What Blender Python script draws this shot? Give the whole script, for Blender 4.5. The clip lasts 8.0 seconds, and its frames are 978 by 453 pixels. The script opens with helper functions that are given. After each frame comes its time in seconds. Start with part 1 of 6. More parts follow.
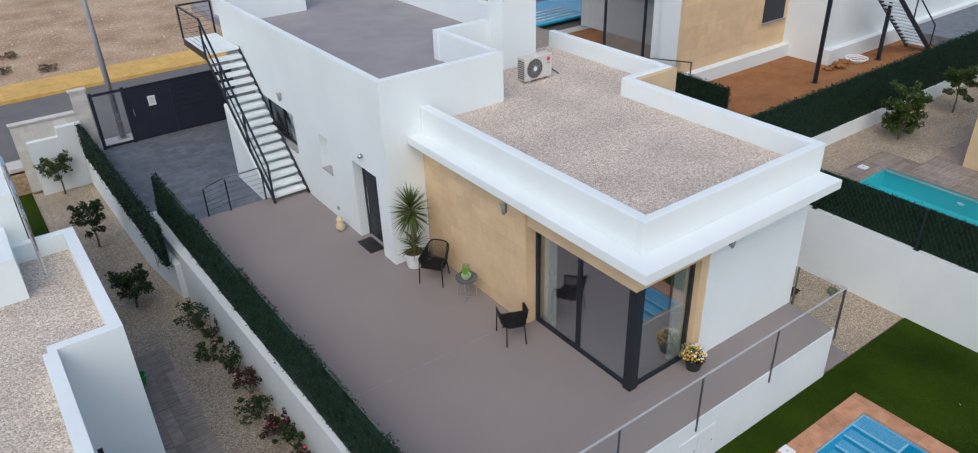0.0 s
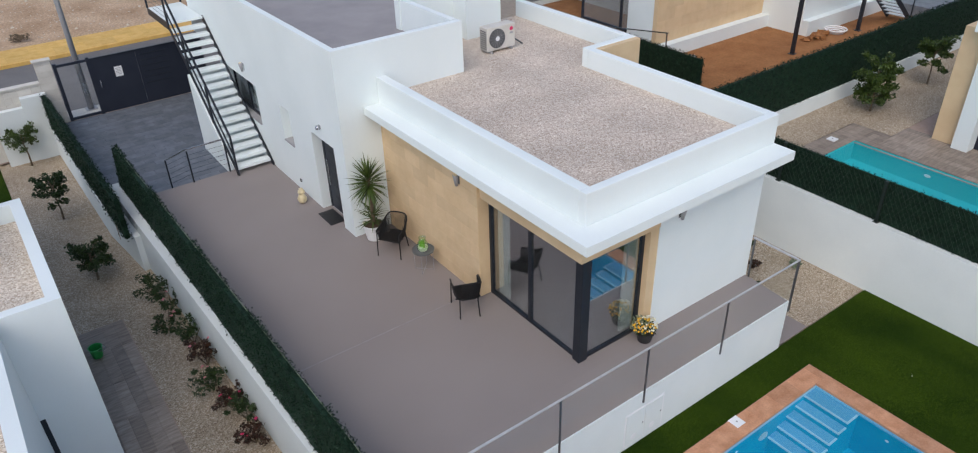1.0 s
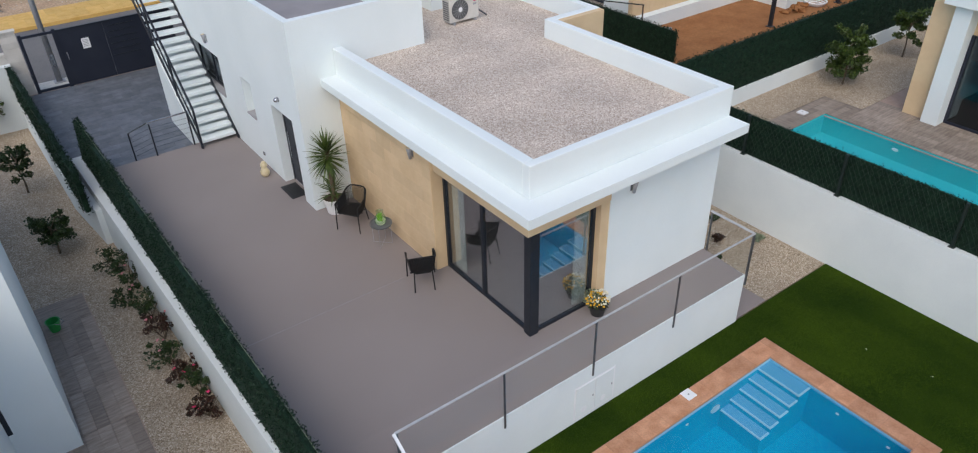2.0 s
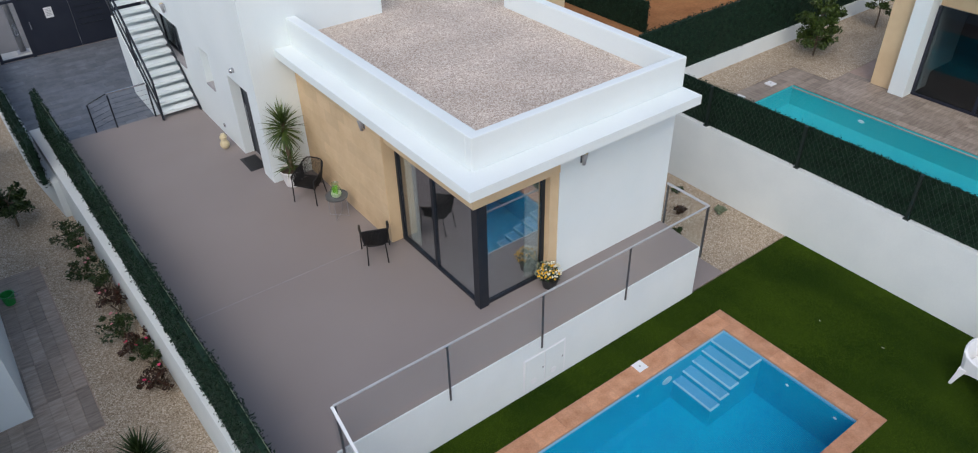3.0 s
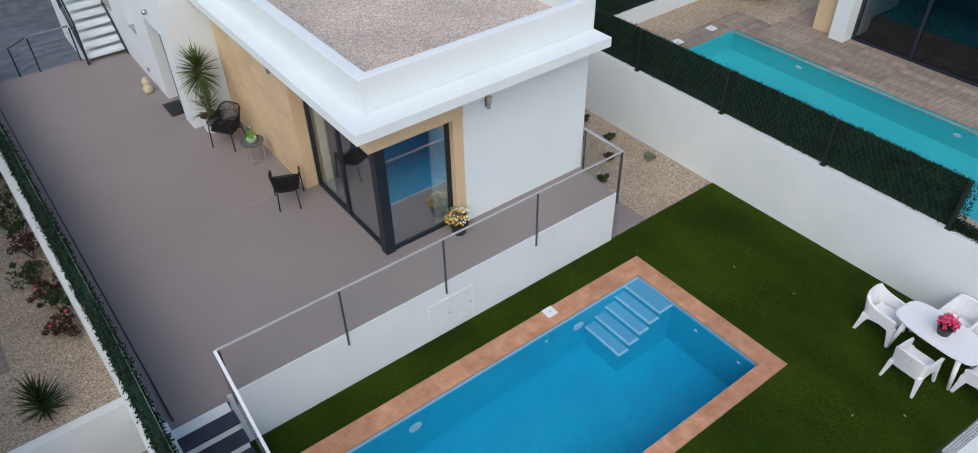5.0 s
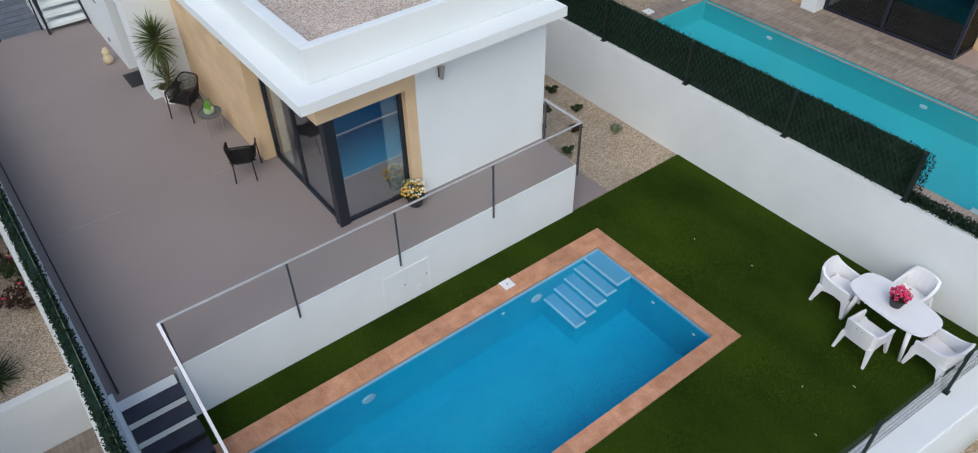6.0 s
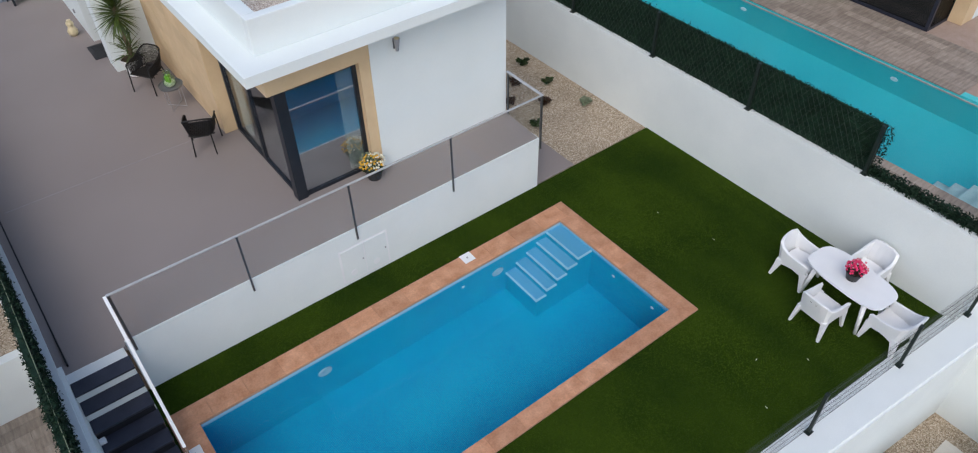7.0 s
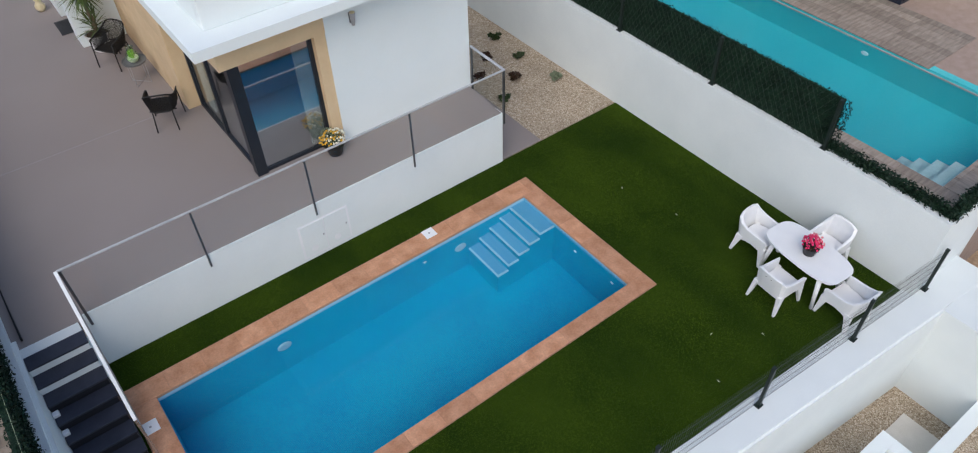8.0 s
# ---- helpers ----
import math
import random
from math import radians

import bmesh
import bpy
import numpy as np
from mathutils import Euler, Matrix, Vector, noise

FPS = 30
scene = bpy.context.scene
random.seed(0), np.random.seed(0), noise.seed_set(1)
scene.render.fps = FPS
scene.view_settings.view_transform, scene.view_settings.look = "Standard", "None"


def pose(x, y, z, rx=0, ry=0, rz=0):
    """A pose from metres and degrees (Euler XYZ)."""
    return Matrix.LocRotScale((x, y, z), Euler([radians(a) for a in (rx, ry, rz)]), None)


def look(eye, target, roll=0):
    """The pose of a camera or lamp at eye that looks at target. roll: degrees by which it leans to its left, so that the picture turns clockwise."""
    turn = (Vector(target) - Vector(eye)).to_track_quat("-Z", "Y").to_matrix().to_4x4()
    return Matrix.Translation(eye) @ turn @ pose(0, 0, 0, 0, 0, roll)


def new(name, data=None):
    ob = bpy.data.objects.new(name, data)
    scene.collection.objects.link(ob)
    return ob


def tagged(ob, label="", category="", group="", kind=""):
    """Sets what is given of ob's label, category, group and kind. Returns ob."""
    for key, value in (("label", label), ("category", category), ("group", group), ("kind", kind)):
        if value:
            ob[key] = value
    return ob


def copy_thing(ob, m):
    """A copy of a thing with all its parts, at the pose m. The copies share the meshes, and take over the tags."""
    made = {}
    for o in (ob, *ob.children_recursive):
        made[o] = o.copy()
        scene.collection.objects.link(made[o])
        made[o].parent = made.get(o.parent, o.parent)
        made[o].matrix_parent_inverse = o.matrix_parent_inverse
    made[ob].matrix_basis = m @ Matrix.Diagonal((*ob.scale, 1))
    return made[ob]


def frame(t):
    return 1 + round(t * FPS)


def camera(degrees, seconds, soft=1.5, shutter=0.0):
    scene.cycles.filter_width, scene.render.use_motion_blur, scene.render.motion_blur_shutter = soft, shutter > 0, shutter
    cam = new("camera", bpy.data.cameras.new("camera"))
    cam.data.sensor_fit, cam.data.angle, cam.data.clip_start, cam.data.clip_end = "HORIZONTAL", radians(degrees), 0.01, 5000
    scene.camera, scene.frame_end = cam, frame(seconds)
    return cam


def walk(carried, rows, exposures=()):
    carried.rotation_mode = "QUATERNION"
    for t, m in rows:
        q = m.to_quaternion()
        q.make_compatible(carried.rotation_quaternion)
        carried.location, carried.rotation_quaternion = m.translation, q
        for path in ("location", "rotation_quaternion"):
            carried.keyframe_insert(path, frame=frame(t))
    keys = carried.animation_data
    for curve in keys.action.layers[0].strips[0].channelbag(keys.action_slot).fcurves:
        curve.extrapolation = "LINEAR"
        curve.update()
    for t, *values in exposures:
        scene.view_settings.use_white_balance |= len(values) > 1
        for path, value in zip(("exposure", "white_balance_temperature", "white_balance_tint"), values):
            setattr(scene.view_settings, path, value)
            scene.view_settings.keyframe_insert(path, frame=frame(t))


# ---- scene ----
cam = camera(66.0, 8.0, 1.1)
PATH = [
    (0, (-8.034, -7.141, 9.545), (-7.032, -5.722, 8.554), -1.9),
    (0.5, (-7.662, -7.37, 9.501), (-6.668, -5.967, 8.479), -1.8),
    (1, (-7.295, -7.602, 9.45), (-6.31, -6.216, 8.398), -1.8),
    (1.5, (-6.935, -7.825, 9.389), (-5.957, -6.455, 8.309), -1.7),
    (1.7, (-6.798, -7.921, 9.378), (-5.824, -6.557, 8.287), -1.7),
    (3, (-5.9, -8.492, 9.298), (-4.946, -7.179, 8.129), -1.5),
    (3.5, (-5.577, -8.686, 9.27), (-4.63, -7.395, 8.072), -1.4),
    (4, (-5.278, -8.895, 9.229), (-4.337, -7.625, 8.003), -1.2),
    (4.5, (-4.942, -9.134, 9.177), (-4.011, -7.882, 7.925), -1.1),
    (5.8, (-4.157, -9.75, 9.036), (-3.251, -8.542, 7.724), -1.0),
    (6, (-4.025, -9.806, 9.035), (-3.124, -8.611, 7.709), -0.9),
    (6.5, (-3.71, -10.045, 8.999), (-2.823, -8.867, 7.648), -1.0),
    (7, (-3.397, -10.256, 8.974), (-2.526, -9.095, 7.598), -1.0),
    (7.5, (-3.099, -10.485, 8.964), (-2.243, -9.339, 7.565), -1.1),
    (8, (-2.805, -10.751, 8.954), (-1.966, -9.62, 7.535), -1.3),
]
walk(cam, [(t, look(eye, target, roll)) for t, eye, target, roll in PATH])

# ---- light ----
world = bpy.data.worlds.new("sky")
scene.world = world
world.use_nodes = True
wn = world.node_tree.nodes
sky = wn.new("ShaderNodeTexSky")
sky.sky_type = "NISHITA"
sky.sun_disc = False
sky.sun_elevation, sky.sun_rotation = radians(49), radians(227)
sky.air_density, sky.dust_density, sky.ozone_density = 1.0, 2.4, 1.0
world.node_tree.links.new(sky.outputs[0], wn["Background"].inputs[0])
wn["Background"].inputs[1].default_value = 0.15
sun_data = bpy.data.lights.new("sun", "SUN")
sun_data.energy, sun_data.angle, sun_data.color = 0.62, radians(55), (0.97, 0.98, 0.91)
sun = new("sun", sun_data)
sun.matrix_world = look((-7.4, -6.9, 11.6), (0, 0, 0))
scene.view_settings.exposure = 0.30


# ---- materials ----
def mat(name, c1, c2=None, scale=3.0, rough=0.8, bump=0.0, bscale=60.0, metal=0.0, fine=0.12, rand=0.0, spec=0.4, stretch=(1, 1, 1)):
    """Two-scale noise colour with fine relief, in world metres."""
    m = bpy.data.materials.new(name)
    m.use_nodes = True
    nt = m.node_tree
    N, L = nt.nodes.new, nt.links.new
    b = nt.nodes["Principled BSDF"]
    b.inputs["Roughness"].default_value = rough
    b.inputs["Metallic"].default_value = metal
    b.inputs["Specular IOR Level"].default_value = spec
    pos = N("ShaderNodeNewGeometry").outputs["Position"]
    if stretch != (1, 1, 1):
        mp = N("ShaderNodeMapping")
        mp.inputs["Scale"].default_value = stretch
        L(pos, mp.inputs["Vector"])
        pos = mp.outputs[0]
    n1, n2 = N("ShaderNodeTexNoise"), N("ShaderNodeTexNoise")
    n1.inputs["Scale"].default_value, n1.inputs["Detail"].default_value = scale, 5
    n2.inputs["Scale"].default_value, n2.inputs["Detail"].default_value = bscale, 3
    L(pos, n1.inputs["Vector"]), L(pos, n2.inputs["Vector"])
    ramp = N("ShaderNodeMapRange")
    ramp.inputs["From Min"].default_value, ramp.inputs["From Max"].default_value = 0.3, 0.7
    L(n1.outputs["Fac"], ramp.inputs["Value"])
    mix = N("ShaderNodeMix")
    mix.data_type = "RGBA"
    mix.inputs[6].default_value, mix.inputs[7].default_value = (*c1, 1), (*(c2 or c1), 1)
    L(ramp.outputs[0], mix.inputs[0])
    hsv = N("ShaderNodeHueSaturation")
    L(mix.outputs[2], hsv.inputs["Color"])
    val = N("ShaderNodeMapRange")
    val.inputs["From Min"].default_value, val.inputs["From Max"].default_value = 0.25, 0.75
    val.inputs["To Min"].default_value, val.inputs["To Max"].default_value = 1 - fine, 1 + fine
    L(n2.outputs["Fac"], val.inputs["Value"])
    out = val.outputs[0]
    if rand:
        info = N("ShaderNodeObjectInfo")
        mr = N("ShaderNodeMapRange")
        mr.inputs["To Min"].default_value, mr.inputs["To Max"].default_value = 1 - rand, 1 + rand
        L(info.outputs["Random"], mr.inputs["Value"])
        mu = N("ShaderNodeMath")
        mu.operation = "MULTIPLY"
        L(out, mu.inputs[0]), L(mr.outputs[0], mu.inputs[1])
        out = mu.outputs[0]
    L(out, hsv.inputs["Value"])
    L(hsv.outputs[0], b.inputs["Base Color"])
    if bump:
        bp = N("ShaderNodeBump")
        bp.inputs["Strength"].default_value, bp.inputs["Distance"].default_value = bump, 0.01
        L(n2.outputs["Fac"], bp.inputs["Height"])
        L(bp.outputs[0], b.inputs["Normal"])
    return m


def pebbles(name, cols, scale=38.0, bump=1.0):
    """Loose stones: one colour for each cell, with rounded relief."""
    m = bpy.data.materials.new(name)
    m.use_nodes = True
    nt = m.node_tree
    N, L = nt.nodes.new, nt.links.new
    b = nt.nodes["Principled BSDF"]
    b.inputs["Roughness"].default_value = 0.9
    b.inputs["Specular IOR Level"].default_value = 0.2
    pos = N("ShaderNodeNewGeometry").outputs["Position"]
    v = N("ShaderNodeTexVoronoi")
    v.inputs["Scale"].default_value = scale
    L(pos, v.inputs["Vector"])
    big = N("ShaderNodeTexNoise")
    big.inputs["Scale"].default_value, big.inputs["Detail"].default_value = 0.9, 6
    L(pos, big.inputs["Vector"])
    sep = N("ShaderNodeSeparateColor")
    L(v.outputs["Color"], sep.inputs[0])
    ramp = N("ShaderNodeValToRGB")
    el = ramp.color_ramp.elements
    while len(el) < len(cols):
        el.new(0.5)
    for k, c in enumerate(cols):
        el[k].position, el[k].color = k / (len(cols) - 1), (*c, 1)
    L(sep.outputs[0], ramp.inputs[0])
    hsv = N("ShaderNodeHueSaturation")
    mr = N("ShaderNodeMapRange")
    mr.inputs["From Min"].default_value, mr.inputs["From Max"].default_value = 0.3, 0.7
    mr.inputs["To Min"].default_value, mr.inputs["To Max"].default_value = 0.86, 1.1
    L(big.outputs["Fac"], mr.inputs["Value"]), L(mr.outputs[0], hsv.inputs["Value"])
    L(ramp.outputs[0], hsv.inputs["Color"]), L(hsv.outputs[0], b.inputs["Base Color"])
    inv = N("ShaderNodeMath")
    inv.operation = "SUBTRACT"
    inv.inputs[0].default_value = 1.0
    L(v.outputs["Distance"], inv.inputs[1])
    bp = N("ShaderNodeBump")
    bp.inputs["Strength"].default_value, bp.inputs["Distance"].default_value = bump, 0.012
    L(inv.outputs[0], bp.inputs["Height"]), L(bp.outputs[0], b.inputs["Normal"])
    return m


def pane_glass(name, tint, gloss):
    """Coated solar glass: clear tinted pane with a strong mirror share."""
    m = bpy.data.materials.new(name)
    m.use_nodes = True
    nt = m.node_tree
    N, L = nt.nodes.new, nt.links.new
    nt.nodes.remove(nt.nodes["Principled BSDF"])
    tr, gl, mx = N("ShaderNodeBsdfTransparent"), N("ShaderNodeBsdfGlossy"), N("ShaderNodeMixShader")
    tr.inputs[0].default_value = (*tint, 1)
    gl.inputs["Roughness"].default_value = 0.01
    gl.inputs["Color"].default_value = (0.92, 0.95, 1, 1)
    mx.inputs[0].default_value = gloss
    L(tr.outputs[0], mx.inputs[1]), L(gl.outputs[0], mx.inputs[2]), L(mx.outputs[0], nt.nodes["Material Output"].inputs[0])
    return m


def water_mat(name, tint):
    m = bpy.data.materials.new(name)
    m.use_nodes = True
    nt = m.node_tree
    N, L = nt.nodes.new, nt.links.new
    nt.nodes.remove(nt.nodes["Principled BSDF"])
    rf, gl, mx = N("ShaderNodeBsdfRefraction"), N("ShaderNodeBsdfGlossy"), N("ShaderNodeMixShader")
    rf.inputs["Color"].default_value = (*tint, 1)
    rf.inputs["Roughness"].default_value, rf.inputs["IOR"].default_value = 0.0, 1.33
    gl.inputs["Roughness"].default_value = 0.02
    mx.inputs[0].default_value = 0.016
    L(rf.outputs[0], mx.inputs[1]), L(gl.outputs[0], mx.inputs[2]), L(mx.outputs[0], nt.nodes["Material Output"].inputs[0])
    pos = N("ShaderNodeNewGeometry").outputs["Position"]
    n = N("ShaderNodeTexNoise")
    n.inputs["Scale"].default_value, n.inputs["Detail"].default_value = 3.5, 2
    L(pos, n.inputs["Vector"])
    bp = N("ShaderNodeBump")
    bp.inputs["Strength"].default_value, bp.inputs["Distance"].default_value = 0.05, 0.02
    L(n.outputs["Fac"], bp.inputs["Height"]), L(bp.outputs[0], rf.inputs["Normal"]), L(bp.outputs[0], gl.inputs["Normal"])
    return m


def mosaic(name, c1, c2, joint):
    """Small square glass tiles, 25 mm, with pale joints."""
    m = bpy.data.materials.new(name)
    m.use_nodes = True
    nt = m.node_tree
    N, L = nt.nodes.new, nt.links.new
    b = nt.nodes["Principled BSDF"]
    b.inputs["Roughness"].default_value = 0.25
    pos = N("ShaderNodeNewGeometry").outputs["Position"]
    v = N("ShaderNodeTexVoronoi")
    v.distance, v.inputs["Scale"].default_value, v.inputs["Randomness"].default_value = "CHEBYCHEV", 38, 0.0
    n = N("ShaderNodeTexNoise")
    n.inputs["Scale"].default_value, n.inputs["Detail"].default_value = 0.6, 4
    L(pos, v.inputs["Vector"]), L(pos, n.inputs["Vector"])
    wn_ = N("ShaderNodeTexWhiteNoise")
    L(v.outputs["Position"], wn_.inputs["Vector"])
    add = N("ShaderNodeMath")
    add.operation = "MULTIPLY_ADD"
    add.inputs[1].default_value = 0.35
    L(wn_.outputs["Value"], add.inputs[0]), L(n.outputs["Fac"], add.inputs[2])
    mr = N("ShaderNodeMapRange")
    mr.inputs["From Min"].default_value, mr.inputs["From Max"].default_value = 0.4, 1.0
    L(add.outputs[0], mr.inputs["Value"])
    mx, jm = N("ShaderNodeMix"), N("ShaderNodeMix")
    mx.data_type = jm.data_type = "RGBA"
    mx.inputs[6].default_value, mx.inputs[7].default_value = (*c1, 1), (*c2, 1)
    jm.inputs[7].default_value = (*joint, 1)
    gt = N("ShaderNodeMath")
    gt.operation = "GREATER_THAN"
    gt.inputs[1].default_value = 0.44
    L(v.outputs["Distance"], gt.inputs[0])
    L(mr.outputs[0], mx.inputs[0]), L(mx.outputs[2], jm.inputs[6]), L(gt.outputs[0], jm.inputs[0])
    L(jm.outputs[2], b.inputs["Base Color"])
    return m


M_WHITE = mat("white_render", (0.725, 0.78, 0.78), (0.77, 0.82, 0.82), 0.7, 0.9, 0.15, 90, fine=0.02)
M_WHITE_WALL = mat("white_wall_paint", (0.69, 0.735, 0.735), (0.745, 0.785, 0.78), 1.1, 0.9, 0.2, 70, fine=0.03)
M_STONE = mat("cream_stone", (0.64, 0.46, 0.27), (0.71, 0.53, 0.33), 2.5, 0.8, 0.1, 45, fine=0.03, rand=0.06)
M_BEIGE = mat("cream_render", (0.62, 0.45, 0.27), (0.7, 0.53, 0.33), 2, 0.85, 0.1, 70, fine=0.04)
M_TERRACE = mat("terrace_screed", (0.245, 0.21, 0.20), (0.27, 0.234, 0.222), 0.45, 0.7, 0.12, 140, fine=0.09)
M_DECK = mat("roof_screed", (0.275, 0.255, 0.258), (0.335, 0.31, 0.31), 1.2, 0.75, 0.1, 90, fine=0.05)
M_GRAVEL = pebbles("roof_gravel", [(0.36, 0.275, 0.22), (0.55, 0.45, 0.37), (0.64, 0.54, 0.455), (0.80, 0.74, 0.66)], 50, 0.8)
M_GRAVEL3 = pebbles("pale_roof_gravel", [(0.36, 0.29, 0.23), (0.52, 0.44, 0.36), (0.6, 0.52, 0.44), (0.75, 0.69, 0.61)], 40, 0.8)
M_GRAVEL2 = pebbles("garden_gravel", [(0.215, 0.16, 0.105), (0.365, 0.288, 0.205), (0.45, 0.365, 0.275), (0.65, 0.57, 0.465)], 52)
M_TURF = mat("artificial_turf", (0.012, 0.030, 0.0012), (0.034, 0.064, 0.0033), 0.8, 0.9, 1.0, 120, fine=0.6, spec=0.1, stretch=(1, 0.7, 1))
M_TURF_BLADE = mat("turf_fibre", (0.021, 0.047, 0.0016), (0.062, 0.104, 0.005), 0.8, 0.8, 0.0, 60, fine=0.6, spec=0.15, stretch=(1, 0.6, 1))
M_METAL = mat("dark_grey_metal", (0.020, 0.026, 0.036), (0.028, 0.033, 0.043), 4, 0.4, 0.0, 80, 0.3, fine=0.05)
M_GATE = mat("navy_grey_sheet", (0.016, 0.02, 0.034), (0.022, 0.026, 0.04), 2, 0.45, 0.0, 40, fine=0.06)
M_STEEL = mat("brushed_steel", (0.46, 0.47, 0.49), (0.55, 0.55, 0.57), 6, 0.25, 0.0, 120, 0.9, fine=0.08)
M_BLACK = mat("black_plastic_cord", (0.006, 0.006, 0.007), (0.011, 0.011, 0.012), 20, 0.55, 0.3, 200)
M_WPLASTIC = mat("white_plastic", (0.75, 0.76, 0.78), (0.8, 0.81, 0.82), 3, 0.35, 0.05, 150, fine=0.02)
M_POT = mat("white_pot_plastic", (0.72, 0.72, 0.72), (0.78, 0.78, 0.78), 5, 0.5, 0.05, 90, fine=0.03)
M_DPOT = mat("dark_pot_plastic", (0.02, 0.02, 0.022), (0.03, 0.03, 0.03), 8, 0.5, 0.1, 90)
M_LEAF = mat("screen_leaf", (0.0045, 0.015, 0.008), (0.013, 0.037, 0.020), 7, 0.6, 0.0, 45, fine=0.45, spec=0.2)
# lighter than the posts: glints on the wire are put into its colour
M_MESH = mat("glint_lightened_wire", (0.028, 0.045, 0.036), (0.045, 0.068, 0.055), 5, 0.5, 0.0, 60)
M_FENCE = mat("dark_green_coated_steel", (0.010, 0.018, 0.015), (0.016, 0.026, 0.022), 5, 0.45, 0.0, 60, fine=0.1)
M_GREEN = mat("shrub_leaf", (0.012, 0.03, 0.006), (0.038, 0.066, 0.013), 8, 0.5, 0.0, 40, fine=0.3)
M_YUCCA = mat("yucca_leaf", (0.03, 0.065, 0.012), (0.1, 0.14, 0.03), 6, 0.45, 0.0, 30, fine=0.25)
M_BARK = mat("bark", (0.12, 0.09, 0.06), (0.2, 0.15, 0.1), 14, 0.9, 0.8, 40, fine=0.2)
M_SOIL = mat("soil", (0.05, 0.035, 0.025), (0.09, 0.06, 0.04), 9, 0.95, 0.8, 50, fine=0.3)
M_COPING = mat("terracotta_coping", (0.42, 0.195, 0.10), (0.58, 0.31, 0.185), 4, 0.6, 0.3, 35, fine=0.14, rand=0.1)
M_GROUT = mat("grey_grout", (0.34, 0.25, 0.2), (0.4, 0.3, 0.25), 7, 0.9, 0.3, 80)
M_MOSAIC = mosaic("pool_mosaic", (0.002, 0.29, 0.52), (0.004, 0.45, 0.62), (0.03, 0.50, 0.68))
# on the treads, light under shallow water put into a paler tone; also waterline strip
M_TREAD = mosaic("pale_blue_mosaic", (0.1, 0.37, 0.6), (0.14, 0.44, 0.66), (0.32, 0.58, 0.72))
M_EDGE = mat("pale_edge_tile", (0.45, 0.65, 0.74), (0.55, 0.72, 0.8), 6, 0.3, 0.0, 60, fine=0.06)
M_MOSAIC2 = mosaic("turquoise_mosaic", (0.02, 0.47, 0.52), (0.05, 0.56, 0.59), (0.18, 0.62, 0.64))
M_WATER = water_mat("pool_water", (0.75, 0.93, 1.0))
M_GLASS = pane_glass("solar_glass", (0.82, 0.85, 0.86), 0.29)
M_DARKGLASS = pane_glass("dark_solar_glass", (0.42, 0.46, 0.48), 0.05)
M_CLEAR = pane_glass("clear_glass", (0.99, 0.995, 0.992), 0.008)
M_CURTAIN = mat("curtain_cloth", (0.62, 0.68, 0.64), (0.72, 0.76, 0.72), 8, 0.9, 0.1, 60, fine=0.04)
M_ROOM = mat("room_paint", (0.5, 0.5, 0.48), (0.55, 0.55, 0.53), 2, 0.9, 0, 50, fine=0.02)
M_DRIVE = mat("slate_tile", (0.10, 0.115, 0.14), (0.16, 0.175, 0.2), 4, 0.6, 0.2, 35, fine=0.12, rand=0.14)
M_PLANK = mat("wood_look_tile", (0.22, 0.175, 0.14), (0.37, 0.305, 0.25), 3.0, 0.6, 0.1, 40, fine=0.14, rand=0.2, stretch=(1, 6, 1))
M_PLANK_X = mat("wood_look_tile_crosswise", (0.21, 0.17, 0.14), (0.33, 0.275, 0.225), 3.0, 0.6, 0.1, 40, fine=0.14, rand=0.2, stretch=(6, 1, 1))
M_ASPHALT = mat("asphalt", (0.14, 0.135, 0.135), (0.18, 0.17, 0.165), 1.2, 0.9, 0.4, 120, fine=0.15)
M_PAVE = mat("ochre_paving", (0.60, 0.36, 0.09), (0.70, 0.45, 0.15), 3, 0.85, 0.3, 40, fine=0.1, rand=0.08)
M_DIRT = mat("dry_earth", (0.34, 0.215, 0.125), (0.53, 0.38, 0.255), 0.5, 0.95, 0.8, 11, fine=0.38)
M_STONES = mat("pale_field_stone", (0.42, 0.34, 0.26), (0.62, 0.55, 0.46), 6, 0.9, 0.4, 40, fine=0.2)
M_ORANGE = mat("orange_soil", (0.24, 0.10, 0.034), (0.34, 0.155, 0.06), 1.4, 0.95, 1.0, 14, fine=0.18)
M_BLOCK = mat("pale_blockwork", (0.55, 0.52, 0.47), (0.64, 0.61, 0.56), 3, 0.9, 0.3, 60, fine=0.06, rand=0.06)
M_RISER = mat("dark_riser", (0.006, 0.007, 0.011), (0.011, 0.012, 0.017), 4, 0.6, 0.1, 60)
M_CITRUS = mat("citrus_leaf", (0.018, 0.042, 0.006), (0.065, 0.10, 0.013), 7, 0.45, 0.0, 40, fine=0.3)
M_STEP = mat("slate_step", (0.022, 0.026, 0.042), (0.036, 0.04, 0.06), 4, 0.55, 0.15, 60, fine=0.12)
M_SILL = mat("grey_stone_sill", (0.3, 0.29, 0.29), (0.36, 0.35, 0.35), 6, 0.7, 0.2, 80)
M_PAPER = mat("paper", (0.75, 0.75, 0.76), (0.8, 0.8, 0.8), 8, 0.8)
M_RED = mat("red_petal", (0.6, 0.01, 0.05), (0.75, 0.05, 0.2), 30, 0.5, 0, 60)
M_PINK = mat("pink_petal", (0.6, 0.16, 0.2), (0.75, 0.36, 0.38), 30, 0.5, 0, 60)
